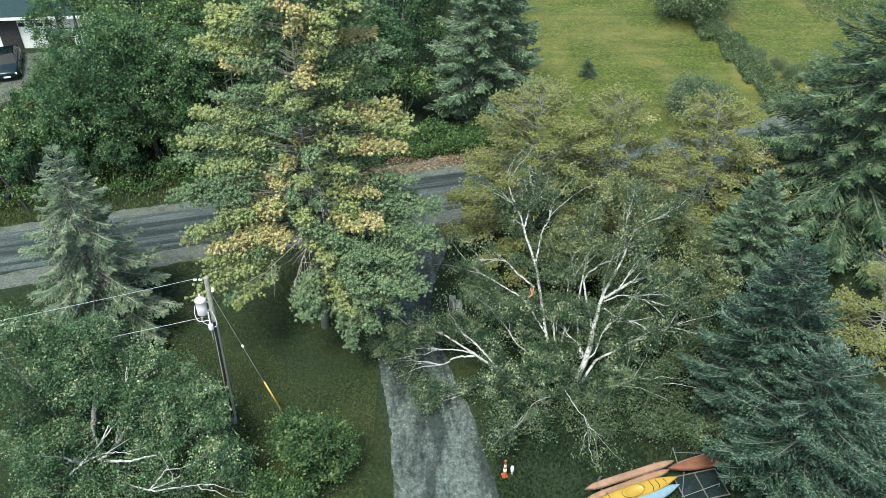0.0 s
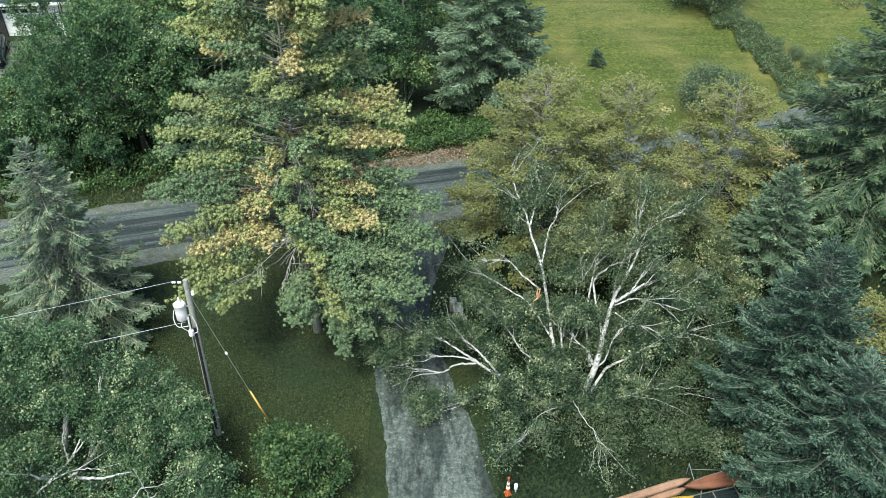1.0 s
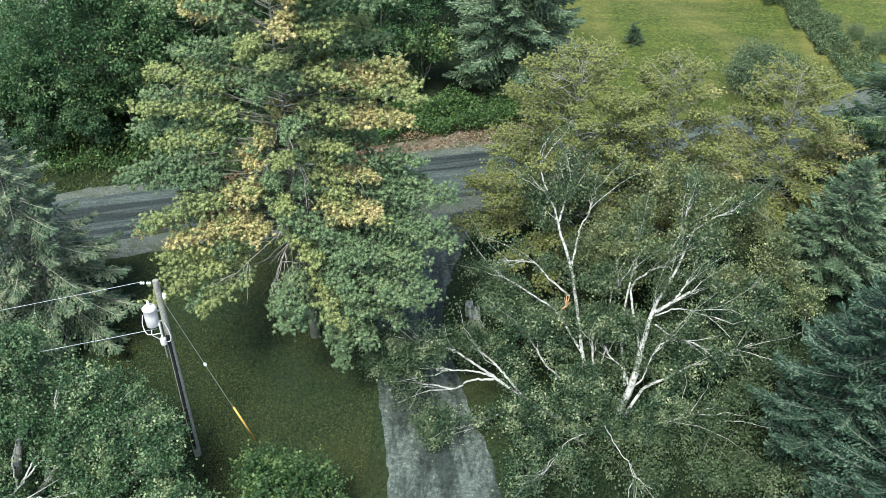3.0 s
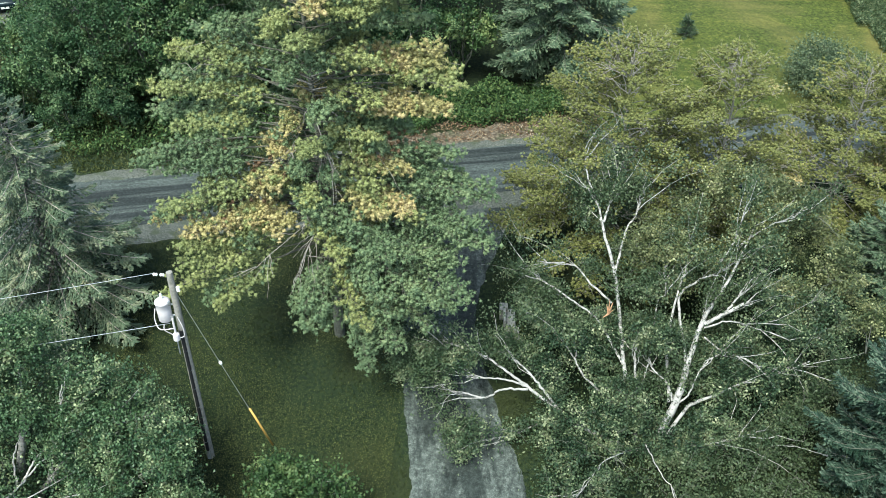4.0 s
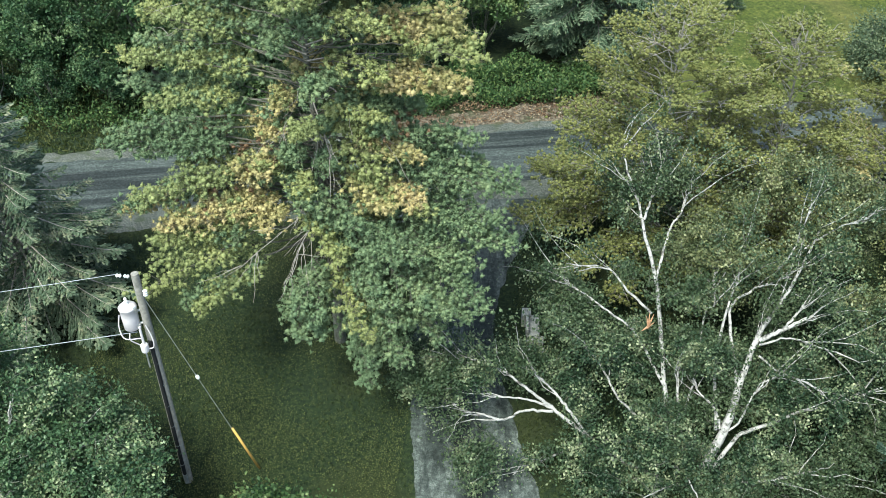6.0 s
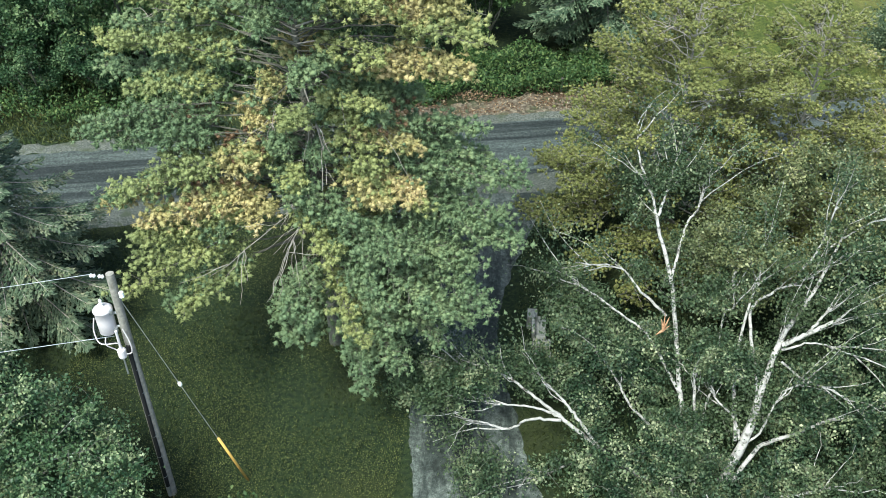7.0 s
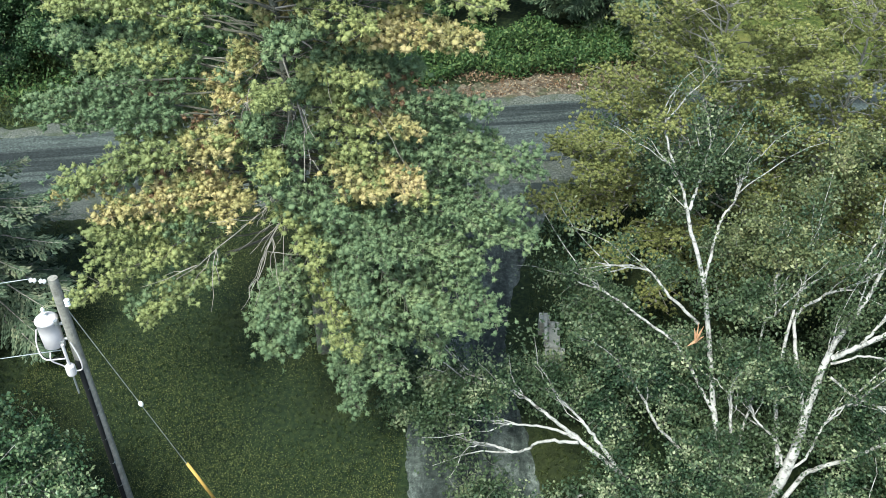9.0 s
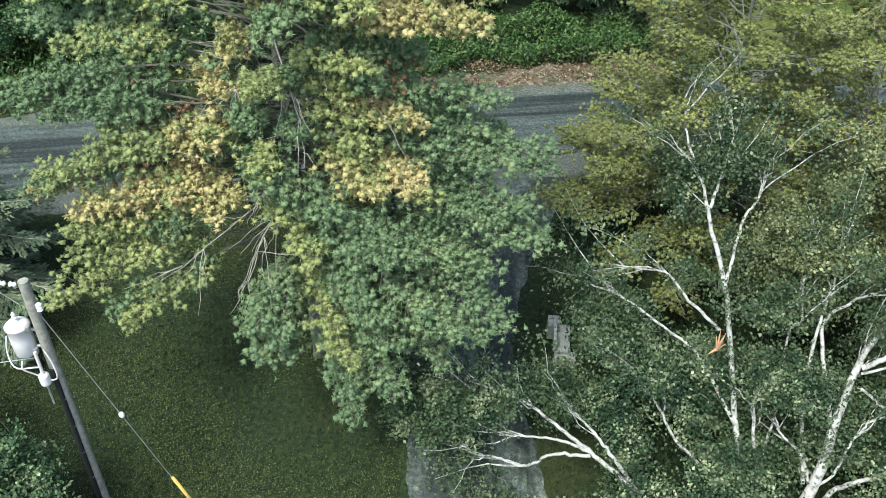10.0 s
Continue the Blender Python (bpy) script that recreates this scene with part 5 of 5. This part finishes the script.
    bm = bmesh.new()
    lathe(bm, [(0.10, -0.14), (0.11, -0.10), (0.11, 0.10), (0.08, 0.14)], 14, Matrix.Translation(low) @ turn)
    part("terminal_box", bm, M["tank"], ob, "pale grey cable terminal")
    bm = bmesh.new()
    rod(bm, low - axis * 0.75, low - axis * 0.1, 0.022)
    part("conduit", bm, M["galv"], ob)
    bm = bmesh.new()
    lathe(bm, [(0.035, -0.10), (0.065, -0.07), (0.035, -0.03), (0.065, 0.0), (0.035, 0.03), (0.065, 0.07), (0.03, 0.10)], 12,
          Matrix.Translation(at(full - 0.55) + Vector((0.22, -0.1, 0))) @ turn)
    part("insulator", bm, M["ceramic"], ob, "white porcelain insulator")
    for k in (0, 1):
        bm = bmesh.new()
        lathe(bm, [(0.02, -0.08), (0.06, -0.045), (0.03, 0.0), (0.06, 0.045), (0.02, 0.08)], 12,
              Matrix.Translation(at(full - 0.12) + Vector((-0.25 - 0.22 * k, 0, 0.0))) @ pose(0, 0, 0, 0, 90, 0))
        part("insulator", bm, M["ceramic"], ob, "white porcelain insulator")
    return ob


utility_pole()


def wire(name, a, b, sag, r, mat, label, category="wire"):
    a, b = Vector(a), Vector(b)
    pts = [a.lerp(b, k / 23) - Vector((0, 0, sag * 4 * (k / 23) * (1 - k / 23))) for k in range(24)]
    s = Shape()
    tube(s, np.array([p[:] for p in pts]), r, r, 6)
    return tagged(s.link(name, mat), label, category)


top = POLE + TOP
wire("power_line", top + Vector((-0.55, 0, -0.1)), (-52, 18.0, 8.6), 1.0, 0.009, M["galv"], "thin bare overhead power wire at the pole top")
wire("service_line", POLE + TOP * 0.76 + Vector((-0.3, -0.1, 0)), (-52, 18.0, 6.6), 0.9, 0.011, M["galv"], "grey insulated service wire below the transformer")

GUY = Vector((-7.7, 28.45, 0.0))
guy = thing("guy_wire", Matrix.Translation(GUY), "taut guy wire with a yellow guard anchored in the lawn", "guy wire")
up = POLE + TOP * 0.93 - GUY
s = Shape()
tube(s, np.linspace((0, 0, -0.1), up[:], 4), 0.011, 0.011, 6)
s.link("strand", M["galv"], guy)
bm = bmesh.new()
rod(bm, up * 0.005, up * (2.1 / up.length), 0.04, sides=12)
part("guard", bm, M["yellow"], guy, "yellow plastic guard", True)
bm = bmesh.new()
lathe(bm, [(0.02, -0.08), (0.05, -0.05), (0.06, 0.0), (0.05, 0.05), (0.02, 0.08)], 12, Matrix.Translation(up * 0.56) @ up.to_track_quat("Z", "Y").to_matrix().to_4x4())
part("insulator", bm, M["ceramic"], guy, "white guy insulator")


# ---- small things by the drive ----
def traffic_cone(at):
    ob = thing("traffic_cone", pose(*at, 0, 0, 14), "tall orange traffic cone with white bands on the grass", "traffic cone")
    bm = bmesh.new()
    box(bm, (0.27, 0.27, 0.05), Matrix.Translation((0, 0, 0.025)), 0.012)
    part("base", bm, M["orange"], ob)
    bm = bmesh.new()
    lathe(bm, [(0.115, 0.05), (0.105, 0.08), (0.035, 1.02), (0.05, 1.05), (0.05, 1.12), (0.03, 1.14)], 20)
    part("body", bm, M["orange"], ob, smooth=True)
    for z0, z1 in ((0.42, 0.58), (0.70, 0.84)):
        bm = bmesh.new()
        r = lambda z: 0.105 - 0.070 * (z - 0.08) / 0.94 + 0.004
        lathe(bm, [(r(z0), z0), (r(z1), z1)], 20)
        part("band", bm, M["white"], ob, "white reflective band")


traffic_cone((2.78, 24.75, 0))
marker = thing("garden_lantern", pose(3.11, 24.83, 0), "small white garden lantern on a short stake", "lantern")
bm = bmesh.new()
rod(bm, (0, 0, 0), (0, 0, 0.18), 0.03)
part("stake", bm, M["white"], marker)
bm = bmesh.new()
lathe(bm, [(0.04, 0.16), (0.07, 0.24), (0.085, 0.44), (0.07, 0.56), (0.02, 0.60)], 14)
part("globe", bm, M["ceramic"], marker, smooth=True)

bench = thing("stone_bench", pose(0.78, 35.2, 0, 0, 0, 3), "weathered grey concrete bench with block ends on the grass", "bench")
for name, size, spot in (("end_block", (0.34, 0.42, 0.62), (-0.22, 0.62, 0.31)), ("seat", (0.46, 1.05, 0.12), (0.02, 0.05, 0.46)), ("backrest", (0.10, 1.0, 0.36), (-0.20, 0.05, 0.66)),
                         ("end_block", (0.60, 0.32, 0.42), (0.10, -0.52, 0.21)), ("step", (0.62, 0.22, 0.16), (0.12, -0.76, 0.08))):
    bm = bmesh.new()
    box(bm, size, Matrix.Translation(spot), 0.025)
    part(name, bm, M["stone"], bench)
post = thing("marker_post", pose(1.19, 50.6, 0), "short dark wooden post at the roadside", "post")
bm = bmesh.new()
rod(bm, (0, 0, -0.1), (0, 0, 0.75), 0.06, 0.055, 10)
part("stake", bm, M["rack"], post)
bm = bmesh.new()
lathe(bm, [(0.065, 0.74), (0.06, 0.78), (0.02, 0.80)], 10)
part("cap", bm, M["rack"], post)


# ---- boats ----
def hull(shape, length, beam, depth, flip=False, deck=False, rise=0.35, fine=2.4, mat=0):
    """A lofted boat hull along x; a deck closes a kayak."""
    n, m = 25, 12
    xs = np.linspace(-1, 1, n)
    rings = []
    for x in xs:
        w = beam / 2 * max(0.012, (1 - abs(x) ** fine))
        top = depth * (1 + rise * abs(x) ** 3)
        ang = np.linspace(-math.pi / 2, math.pi / 2, m)
        y = w * np.sign(np.sin(ang)) * np.abs(np.sin(ang)) ** 0.7
        z = top - (top - depth * 0.25 * abs(x) ** 4) * np.cos(ang) ** 0.6
        z = np.where(np.abs(np.cos(ang)) < 1e-6, top, z)
        ring = np.stack([np.full(m, x * length / 2), y, z], 1)
        if deck:
            up = np.stack([np.full(m - 2, x * length / 2), y[1:-1][::-1] * 0.98, top + 0.45 * w * np.cos(np.arcsin(np.clip(y[1:-1][::-1] / max(w, 1e-4), -1, 1)))], 1)
            ring = np.vstack([ring, up])
        rings.append(ring)
    v = np.array(rings)
    k = v.shape[1]
    if flip:
        v[..., 2] = depth * 1.3 - v[..., 2]
    f = []
    for i in range(n - 1):
        for j in range(k if deck else k - 1):
            j2 = (j + 1) % k
            f.append((i * k + j, i * k + j2, (i + 1) * k + j2, (i + 1) * k + j))
    shape.add(v.reshape(-1, 3), f, mat)
    return v


def along(a, b, tilt=0):
    a, b = Vector(a), Vector(b)
    d = b - a
    return Matrix.Translation((a + b) / 2) @ Matrix.Rotation(math.atan2(d.y, d.x), 4, "Z") @ Matrix.Rotation(-math.atan2(d.z, d.xy.length), 4, "Y") @ Matrix.Rotation(radians(tilt), 4, "X")


def canoe(a, b, mat, label, tilt=0, beam=0.31):
    ob = thing("canoe", along(a, b, tilt), label, "canoe")
    ln = (Vector(b) - Vector(a)).length
    s = Shape()
    v = hull(s, ln, beam, 0.16, True, rise=0.2, fine=8.0 if beam < 0.4 else 3.6)
    body = s.link("hull", mat, ob, smooth=True)
    sol = body.modifiers.new("thickness", "SOLIDIFY")
    sol.thickness = 0.012
    for j in (0, -1):
        s = Shape()
        tube(s, v[:, j], 0.014, 0.014, 6)
        s.link("gunwale", M["white"] if mat == M["canoe_tan"] else M["rack"], ob)
    s = Shape()
    keel = v[:, 5:7].mean(1) + [0, 0, 0.008]
    tube(s, keel, 0.014, 0.014, 5)
    s.link("keel", mat, ob)
    return ob


def kayak(a, b, mat, label, tilt=0, cockpit=True):
    ob = thing("kayak", along(a, b, tilt), label, "kayak")
    ln = (Vector(b) - Vector(a)).length
    s = Shape()
    hull(s, ln, 0.62, 0.20, deck=True, rise=0.5, fine=3.0)
    s.link("hull", mat, ob, smooth=True)
    if cockpit:
        bm = bmesh.new()
        lathe(bm, [(0.40, 0.0), (0.42, 0.03), (0.40, 0.06), (0.36, 0.06), (0.33, 0.03)], 24, Matrix.Translation((-0.15, 0, 0.35)) @ Matrix.Diagonal((1.25, 0.62, 1, 1)))
        part("cockpit_cover", bm, mat, ob, "yellow cockpit cover", True)
        bm = bmesh.new()
        bmesh.ops.create_cone(bm, cap_ends=False, segments=28, radius1=0.43, radius2=0.43, depth=0.02, matrix=Matrix.Translation((-0.15, 0, 0.37)) @ Matrix.Diagonal((1.25, 0.62, 1, 1)))
        part("coaming", bm, M["black"], ob, "black coaming rim")
        for x in (-1.25, 0.75, 1.05, 1.4):
            s = Shape()
            w = 0.30 * (1 - abs(2 * x / ln) ** 2)
            tube(s, np.array([(x, -w, 0.27), (x + 0.03, -w * 0.5, 0.36), (x, 0, 0.39), (x - 0.03, w * 0.5, 0.36), (x, w, 0.27)]), 0.014, 0.014, 5)
            s.link("strap", M["black"], ob, "black deck strap")
    return ob


canoe((6.19, 23.62, 0.58), (10.29, 25.1, 0.58), M["canoe_tan"], "faded tan canoe lying upside down on a rack", 20)
canoe((6.17, 23.2, 0.34), (10.1, 24.78, 0.34), M["canoe_tan"], "tan canoe upside down beneath the others", 10)
canoe((10.02, 24.75, 0.5), (14.5, 25.75, 0.52), M["canoe_red"], "rust red canoe lying upside down under the fir", 12, 0.62)
kayak((6.4, 22.8, 0.5), (10.25, 24.22, 0.5), M["kayak_yellow"], "yellow kayak with black straps resting on the rack", 16)
kayak((6.7, 22.35, 0.28), (10.35, 23.98, 0.28), M["kayak_blue"], "pale blue kayak beside the yellow one", 14, False)
rack = thing("boat_rack", pose(0, 0, 0), "dark timber and pipe boat rack under the hulls", "rack")
for name, a, b, r, mat in (("post", (7.12, 23.41, 0.00), (7.12, 23.41, 0.64), 0.05, "rack"), ("post", (6.89, 24.16, 0.00), (6.89, 24.16, 0.71), 0.05, "rack"), ("post", (9.65, 23.90, 0.00), (9.65, 23.90, 0.64), 0.05, "rack"),
                           ("post", (9.42, 24.92, 0.00), (9.42, 24.92, 0.72), 0.05, "rack"), ("crossbar", (7.14, 22.89, 0.32), (6.89, 24.33, 0.32), 0.045, "rack"), ("crossbar", (9.67, 23.39, 0.32), (9.41, 25.09, 0.32), 0.045, "rack"),
                           ("pipe", (10.41, 25.77, 0.72), (10.47, 24.97, 0.65), 0.022, "pipe"), ("pipe", (10.40, 25.50, 0.72), (11.72, 25.53, 0.63), 0.012, "pipe"), ("pipe", (10.48, 24.94, 0.72), (12.23, 25.61, 0.72), 0.018, "pipe"),
                           ("pipe", (10.37, 23.30, 0.49), (12.16, 24.00, 0.50), 0.018, "pipe"), ("pipe", (10.37, 23.30, 0.49), (10.73, 24.65, 0.45), 0.016, "pipe"), ("post", (10.37, 23.30, 0.00), (10.37, 23.30, 0.50), 0.018, "pipe"),
                           ("post", (12.16, 24.00, 0.00), (12.16, 24.00, 0.51), 0.018, "pipe"), ("post", (10.41, 25.77, 0.00), (10.41, 25.77, 0.74), 0.02, "pipe")):
    bm = bmesh.new()
    rod(bm, a, b, r, sides=8)
    part(name, bm, M[mat], rack)
crate = thing("glass_frame", pose(11.4, 24.05, 0, 0, 0, 14), "old glazed wooden frame lying in the grass", "frame")
for x in (-1.0, 0.0, 1.0):
    bm = bmesh.new()
    box(bm, (0.05, 1.4, 0.06), Matrix.Translation((x, 0, 0.26)), 0.01)
    part("rail", bm, M["rack"], crate)
for y in (-0.7, 0.7):
    bm = bmesh.new()
    box(bm, (2.05, 0.05, 0.06), Matrix.Translation((0, y, 0.255)), 0.01)
    part("stile", bm, M["rack"], crate)
for x in (-0.5, 0.5):
    bm = bmesh.new()
    box(bm, (0.94, 1.34, 0.008), Matrix.Translation((x, 0, 0.26)))
    part("pane", bm, M["glass"], crate)
for x in (-0.9, 0.9):
    bm = bmesh.new()
    box(bm, (0.1, 0.9, 0.22), Matrix.Translation((x, 0, 0.11)), 0.01)
    part("bearer", bm, M["rack"], crate)


# ---- house and car beyond the road ----
def house():
    ob = thing("house", pose(-35.0, 65.2, 0, 0, 0, 4), "house with two white garage doors and a dark shingle roof", "house")
    pieces = [("wall", (1.6, 0.25, 2.5), (-7.0, 0, 1.25), "white"), ("wall", (1.5, 0.25, 2.5), (1.15, 0, 1.25), "brick_dark"), ("wall", (3.0, 0.25, 2.5), (6.1, 0, 1.25), "white"),
              ("wall", (0.9, 0.25, 2.5), (-3.3, 0, 1.25), "brick_dark"), ("lintel", (15.4, 0.25, 0.45), (-0.1, 0.0, 2.73), "brick_dark"), ("wall", (0.25, 9.0, 2.95), (7.6, 4.62, 1.475), "white"),
              ("wall", (0.25, 9.0, 2.95), (-7.8, 4.62, 1.475), "white"), ("wall", (15.65, 0.25, 2.95), (-0.1, 9.25, 1.475), "white")]
    for name, size, spot, mat in pieces:
        bm = bmesh.new()
        box(bm, size, Matrix.Translation(spot))
        part(name, bm, M[mat], ob)
    for x0, x1 in ((-6.2, -3.75), (-2.85, 0.4), (1.9, 4.6)):
        w = x1 - x0
        for k in range(4):
            bm = bmesh.new()
            box(bm, (w - 0.02, 0.06, 0.56), Matrix.Translation(((x0 + x1) / 2, 0.02, 0.30 + 0.575 * k)), 0.012)
            door = part("door_panel", bm, M["white"], ob, "white garage door panel")
        for k in range(4):
            bm = bmesh.new()
            box(bm, (w / 4 - 0.14, 0.02, 0.30), Matrix.Translation((x0 + w * (k + 0.5) / 4, -0.016, 2.03)))
            part("window", bm, M["glass"], ob, "small dark garage window")
    for sgn in (1, -1):
        bm = bmesh.new()
        box(bm, (17.0, 5.9, 0.16), Matrix.Translation((-0.1, 4.62 - sgn * 2.65, 4.22)) @ Matrix.Rotation(radians(sgn * 26), 4, "X"))
        part("roof", bm, M["shingle"], ob, "dark shingle roof slope")
    bm = bmesh.new()
    box(bm, (17.0, 0.06, 0.22), Matrix.Translation((-0.1, -0.72, 2.86)))
    part("fascia", bm, M["white"], ob, "white eave board")
    for x in (-7.8, 7.6):
        bm = bmesh.new()
        vs = [bm.verts.new((x + d, y, z)) for d in (-0.1, 0.1) for y, z in ((0.2, 2.95), (9.1, 2.95), (4.62, 5.1))]
        bm.faces.new(vs[:3]), bm.faces.new(vs[3:][::-1])
        for k in range(3):
            bm.faces.new((vs[k], vs[3 + k], vs[3 + (k + 1) % 3], vs[(k + 1) % 3]))
        bmesh.ops.recalc_face_normals(bm, faces=bm.faces)
        part("gable", bm, M["white"], ob)


house()


def car(m):
    ob = thing("car", m, "dark blue grey parked saloon car on the gravel", "car")
    bm = bmesh.new()
    rows = [(-2.2, 0.62, 0.35, 0.72), (-2.1, 0.78, 0.25, 0.82), (-1.2, 0.88, 0.2, 0.95), (0.9, 0.89, 0.2, 0.96), (1.7, 0.86, 0.22, 0.98), (2.15, 0.78, 0.28, 0.9), (2.25, 0.66, 0.4, 0.8)]
    rings = []
    for y, w, z0, z1 in rows:
        rings.append([bm.verts.new(p) for p in ((-w, y, z0), (w, y, z0), (w * 1.02, y, (z0 + z1) / 2), (w * 0.93, y, z1 - 0.05), (w * 0.8, y, z1), (-w * 0.8, y, z1), (-w * 0.93, y, z1 - 0.05), (-w * 1.02, y, (z0 + z1) / 2))])
    for a, b in zip(rings, rings[1:]):
        for k in range(8):
            bm.faces.new((a[k], a[(k + 1) % 8], b[(k + 1) % 8], b[k]))
    bm.faces.new(rings[0]), bm.faces.new(rings[-1][::-1])
    bmesh.ops.recalc_face_normals(bm, faces=bm.faces)
    part("body", bm, M["car"], ob, smooth=True)

    def slab(name, corners, mat, label=""):
        bm = bmesh.new()
        vs = [bm.verts.new(c) for c in corners]
        bm.faces.new(vs)
        bmesh.ops.solidify(bm, geom=list(bm.faces), thickness=0.03)
        bmesh.ops.recalc_face_normals(bm, faces=bm.faces)
        return part(name, bm, M[mat], ob, label)

    slab("roof", [(-0.56, -0.25, 1.43), (0.56, -0.25, 1.43), (0.55, 1.05, 1.42), (-0.55, 1.05, 1.42)], "car")
    slab("windscreen", [(-0.74, -1.0, 0.95), (0.74, -1.0, 0.95), (0.56, -0.27, 1.42), (-0.56, -0.27, 1.42)], "glass", "dark windscreen glass")
    slab("rear_window", [(-0.72, 1.62, 0.98), (0.72, 1.62, 0.98), (0.55, 1.07, 1.41), (-0.55, 1.07, 1.41)], "glass", "dark rear glass")
    for sgn in (-1, 1):
        slab("side_window", [(sgn * 0.76, -0.95, 0.96), (sgn * 0.58, -0.25, 1.42), (sgn * 0.57, 1.05, 1.41), (sgn * 0.74, 1.6, 0.98)], "glass", "dark side glass")
        bm = bmesh.new()
        box(bm, (0.34, 0.1, 0.16), Matrix.Translation((sgn * 0.56, -2.13, 0.66)), 0.03)
        part("headlight", bm, M["lamp"], ob, "clear headlight")
        bm = bmesh.new()
        box(bm, (0.16, 0.1, 0.12), Matrix.Translation((sgn * 0.96, -0.78, 1.0)), 0.03)
        part("mirror", bm, M["car"], ob)
        for y in (-1.35, 1.35):
            bm = bmesh.new()
            rod(bm, (sgn * 0.68, y, 0.32), (sgn * 0.9, y, 0.32), 0.32, sides=20)
            tyre = part("tyre", bm, M["tyre"], ob)
            bm = bmesh.new()
            rod(bm, (sgn * 0.85, y, 0.32), (sgn * 0.91, y, 0.32), 0.2, sides=14)
            part("rim", bm, M["galv"], tyre, "grey wheel rim")
    bm = bmesh.new()
    box(bm, (0.5, 0.03, 0.12), Matrix.Translation((0, -2.24, 0.5)))
    part("plate", bm, M["white"], ob, "white blank plate")


car(pose(-33.0, 62.0, 0, 0, 0, 18))
lamp = thing("yard_lamp", pose(-25.2, 44.1, 0), "leaning dark lamp post with a hanging box by the road", "lamp post")
lean = Vector((-1.7, 1.1, 1.9))
bm = bmesh.new()
rod(bm, (0, 0, -0.1), lean, 0.09, 0.06, 12)
part("post", bm, M["black"], lamp)
bm = bmesh.new()
rod(bm, lean * 0.98, lean * 1.22, 0.05, 0.04, 10)
part("rod", bm, M["rack"], lamp)
bm = bmesh.new()
lathe(bm, [(0.05, -0.08), (0.1, 0.0), (0.08, 0.1), (0.03, 0.14)], 12, Matrix.Translation(lean * 1.25))
part("globe", bm, M["ceramic"], lamp, "white lamp globe")
bm = bmesh.new()
rod(bm, lean * 0.72, lean * 0.72 + Vector((0.0, -0.5, -0.25)), 0.02)
part("arm", bm, M["black"], lamp)
bm = bmesh.new()
box(bm, (0.34, 0.3, 0.3), Matrix.Translation(lean * 0.72 + Vector((0, -0.55, -0.38))), 0.04)
part("hanging_box", bm, M["black"], lamp)
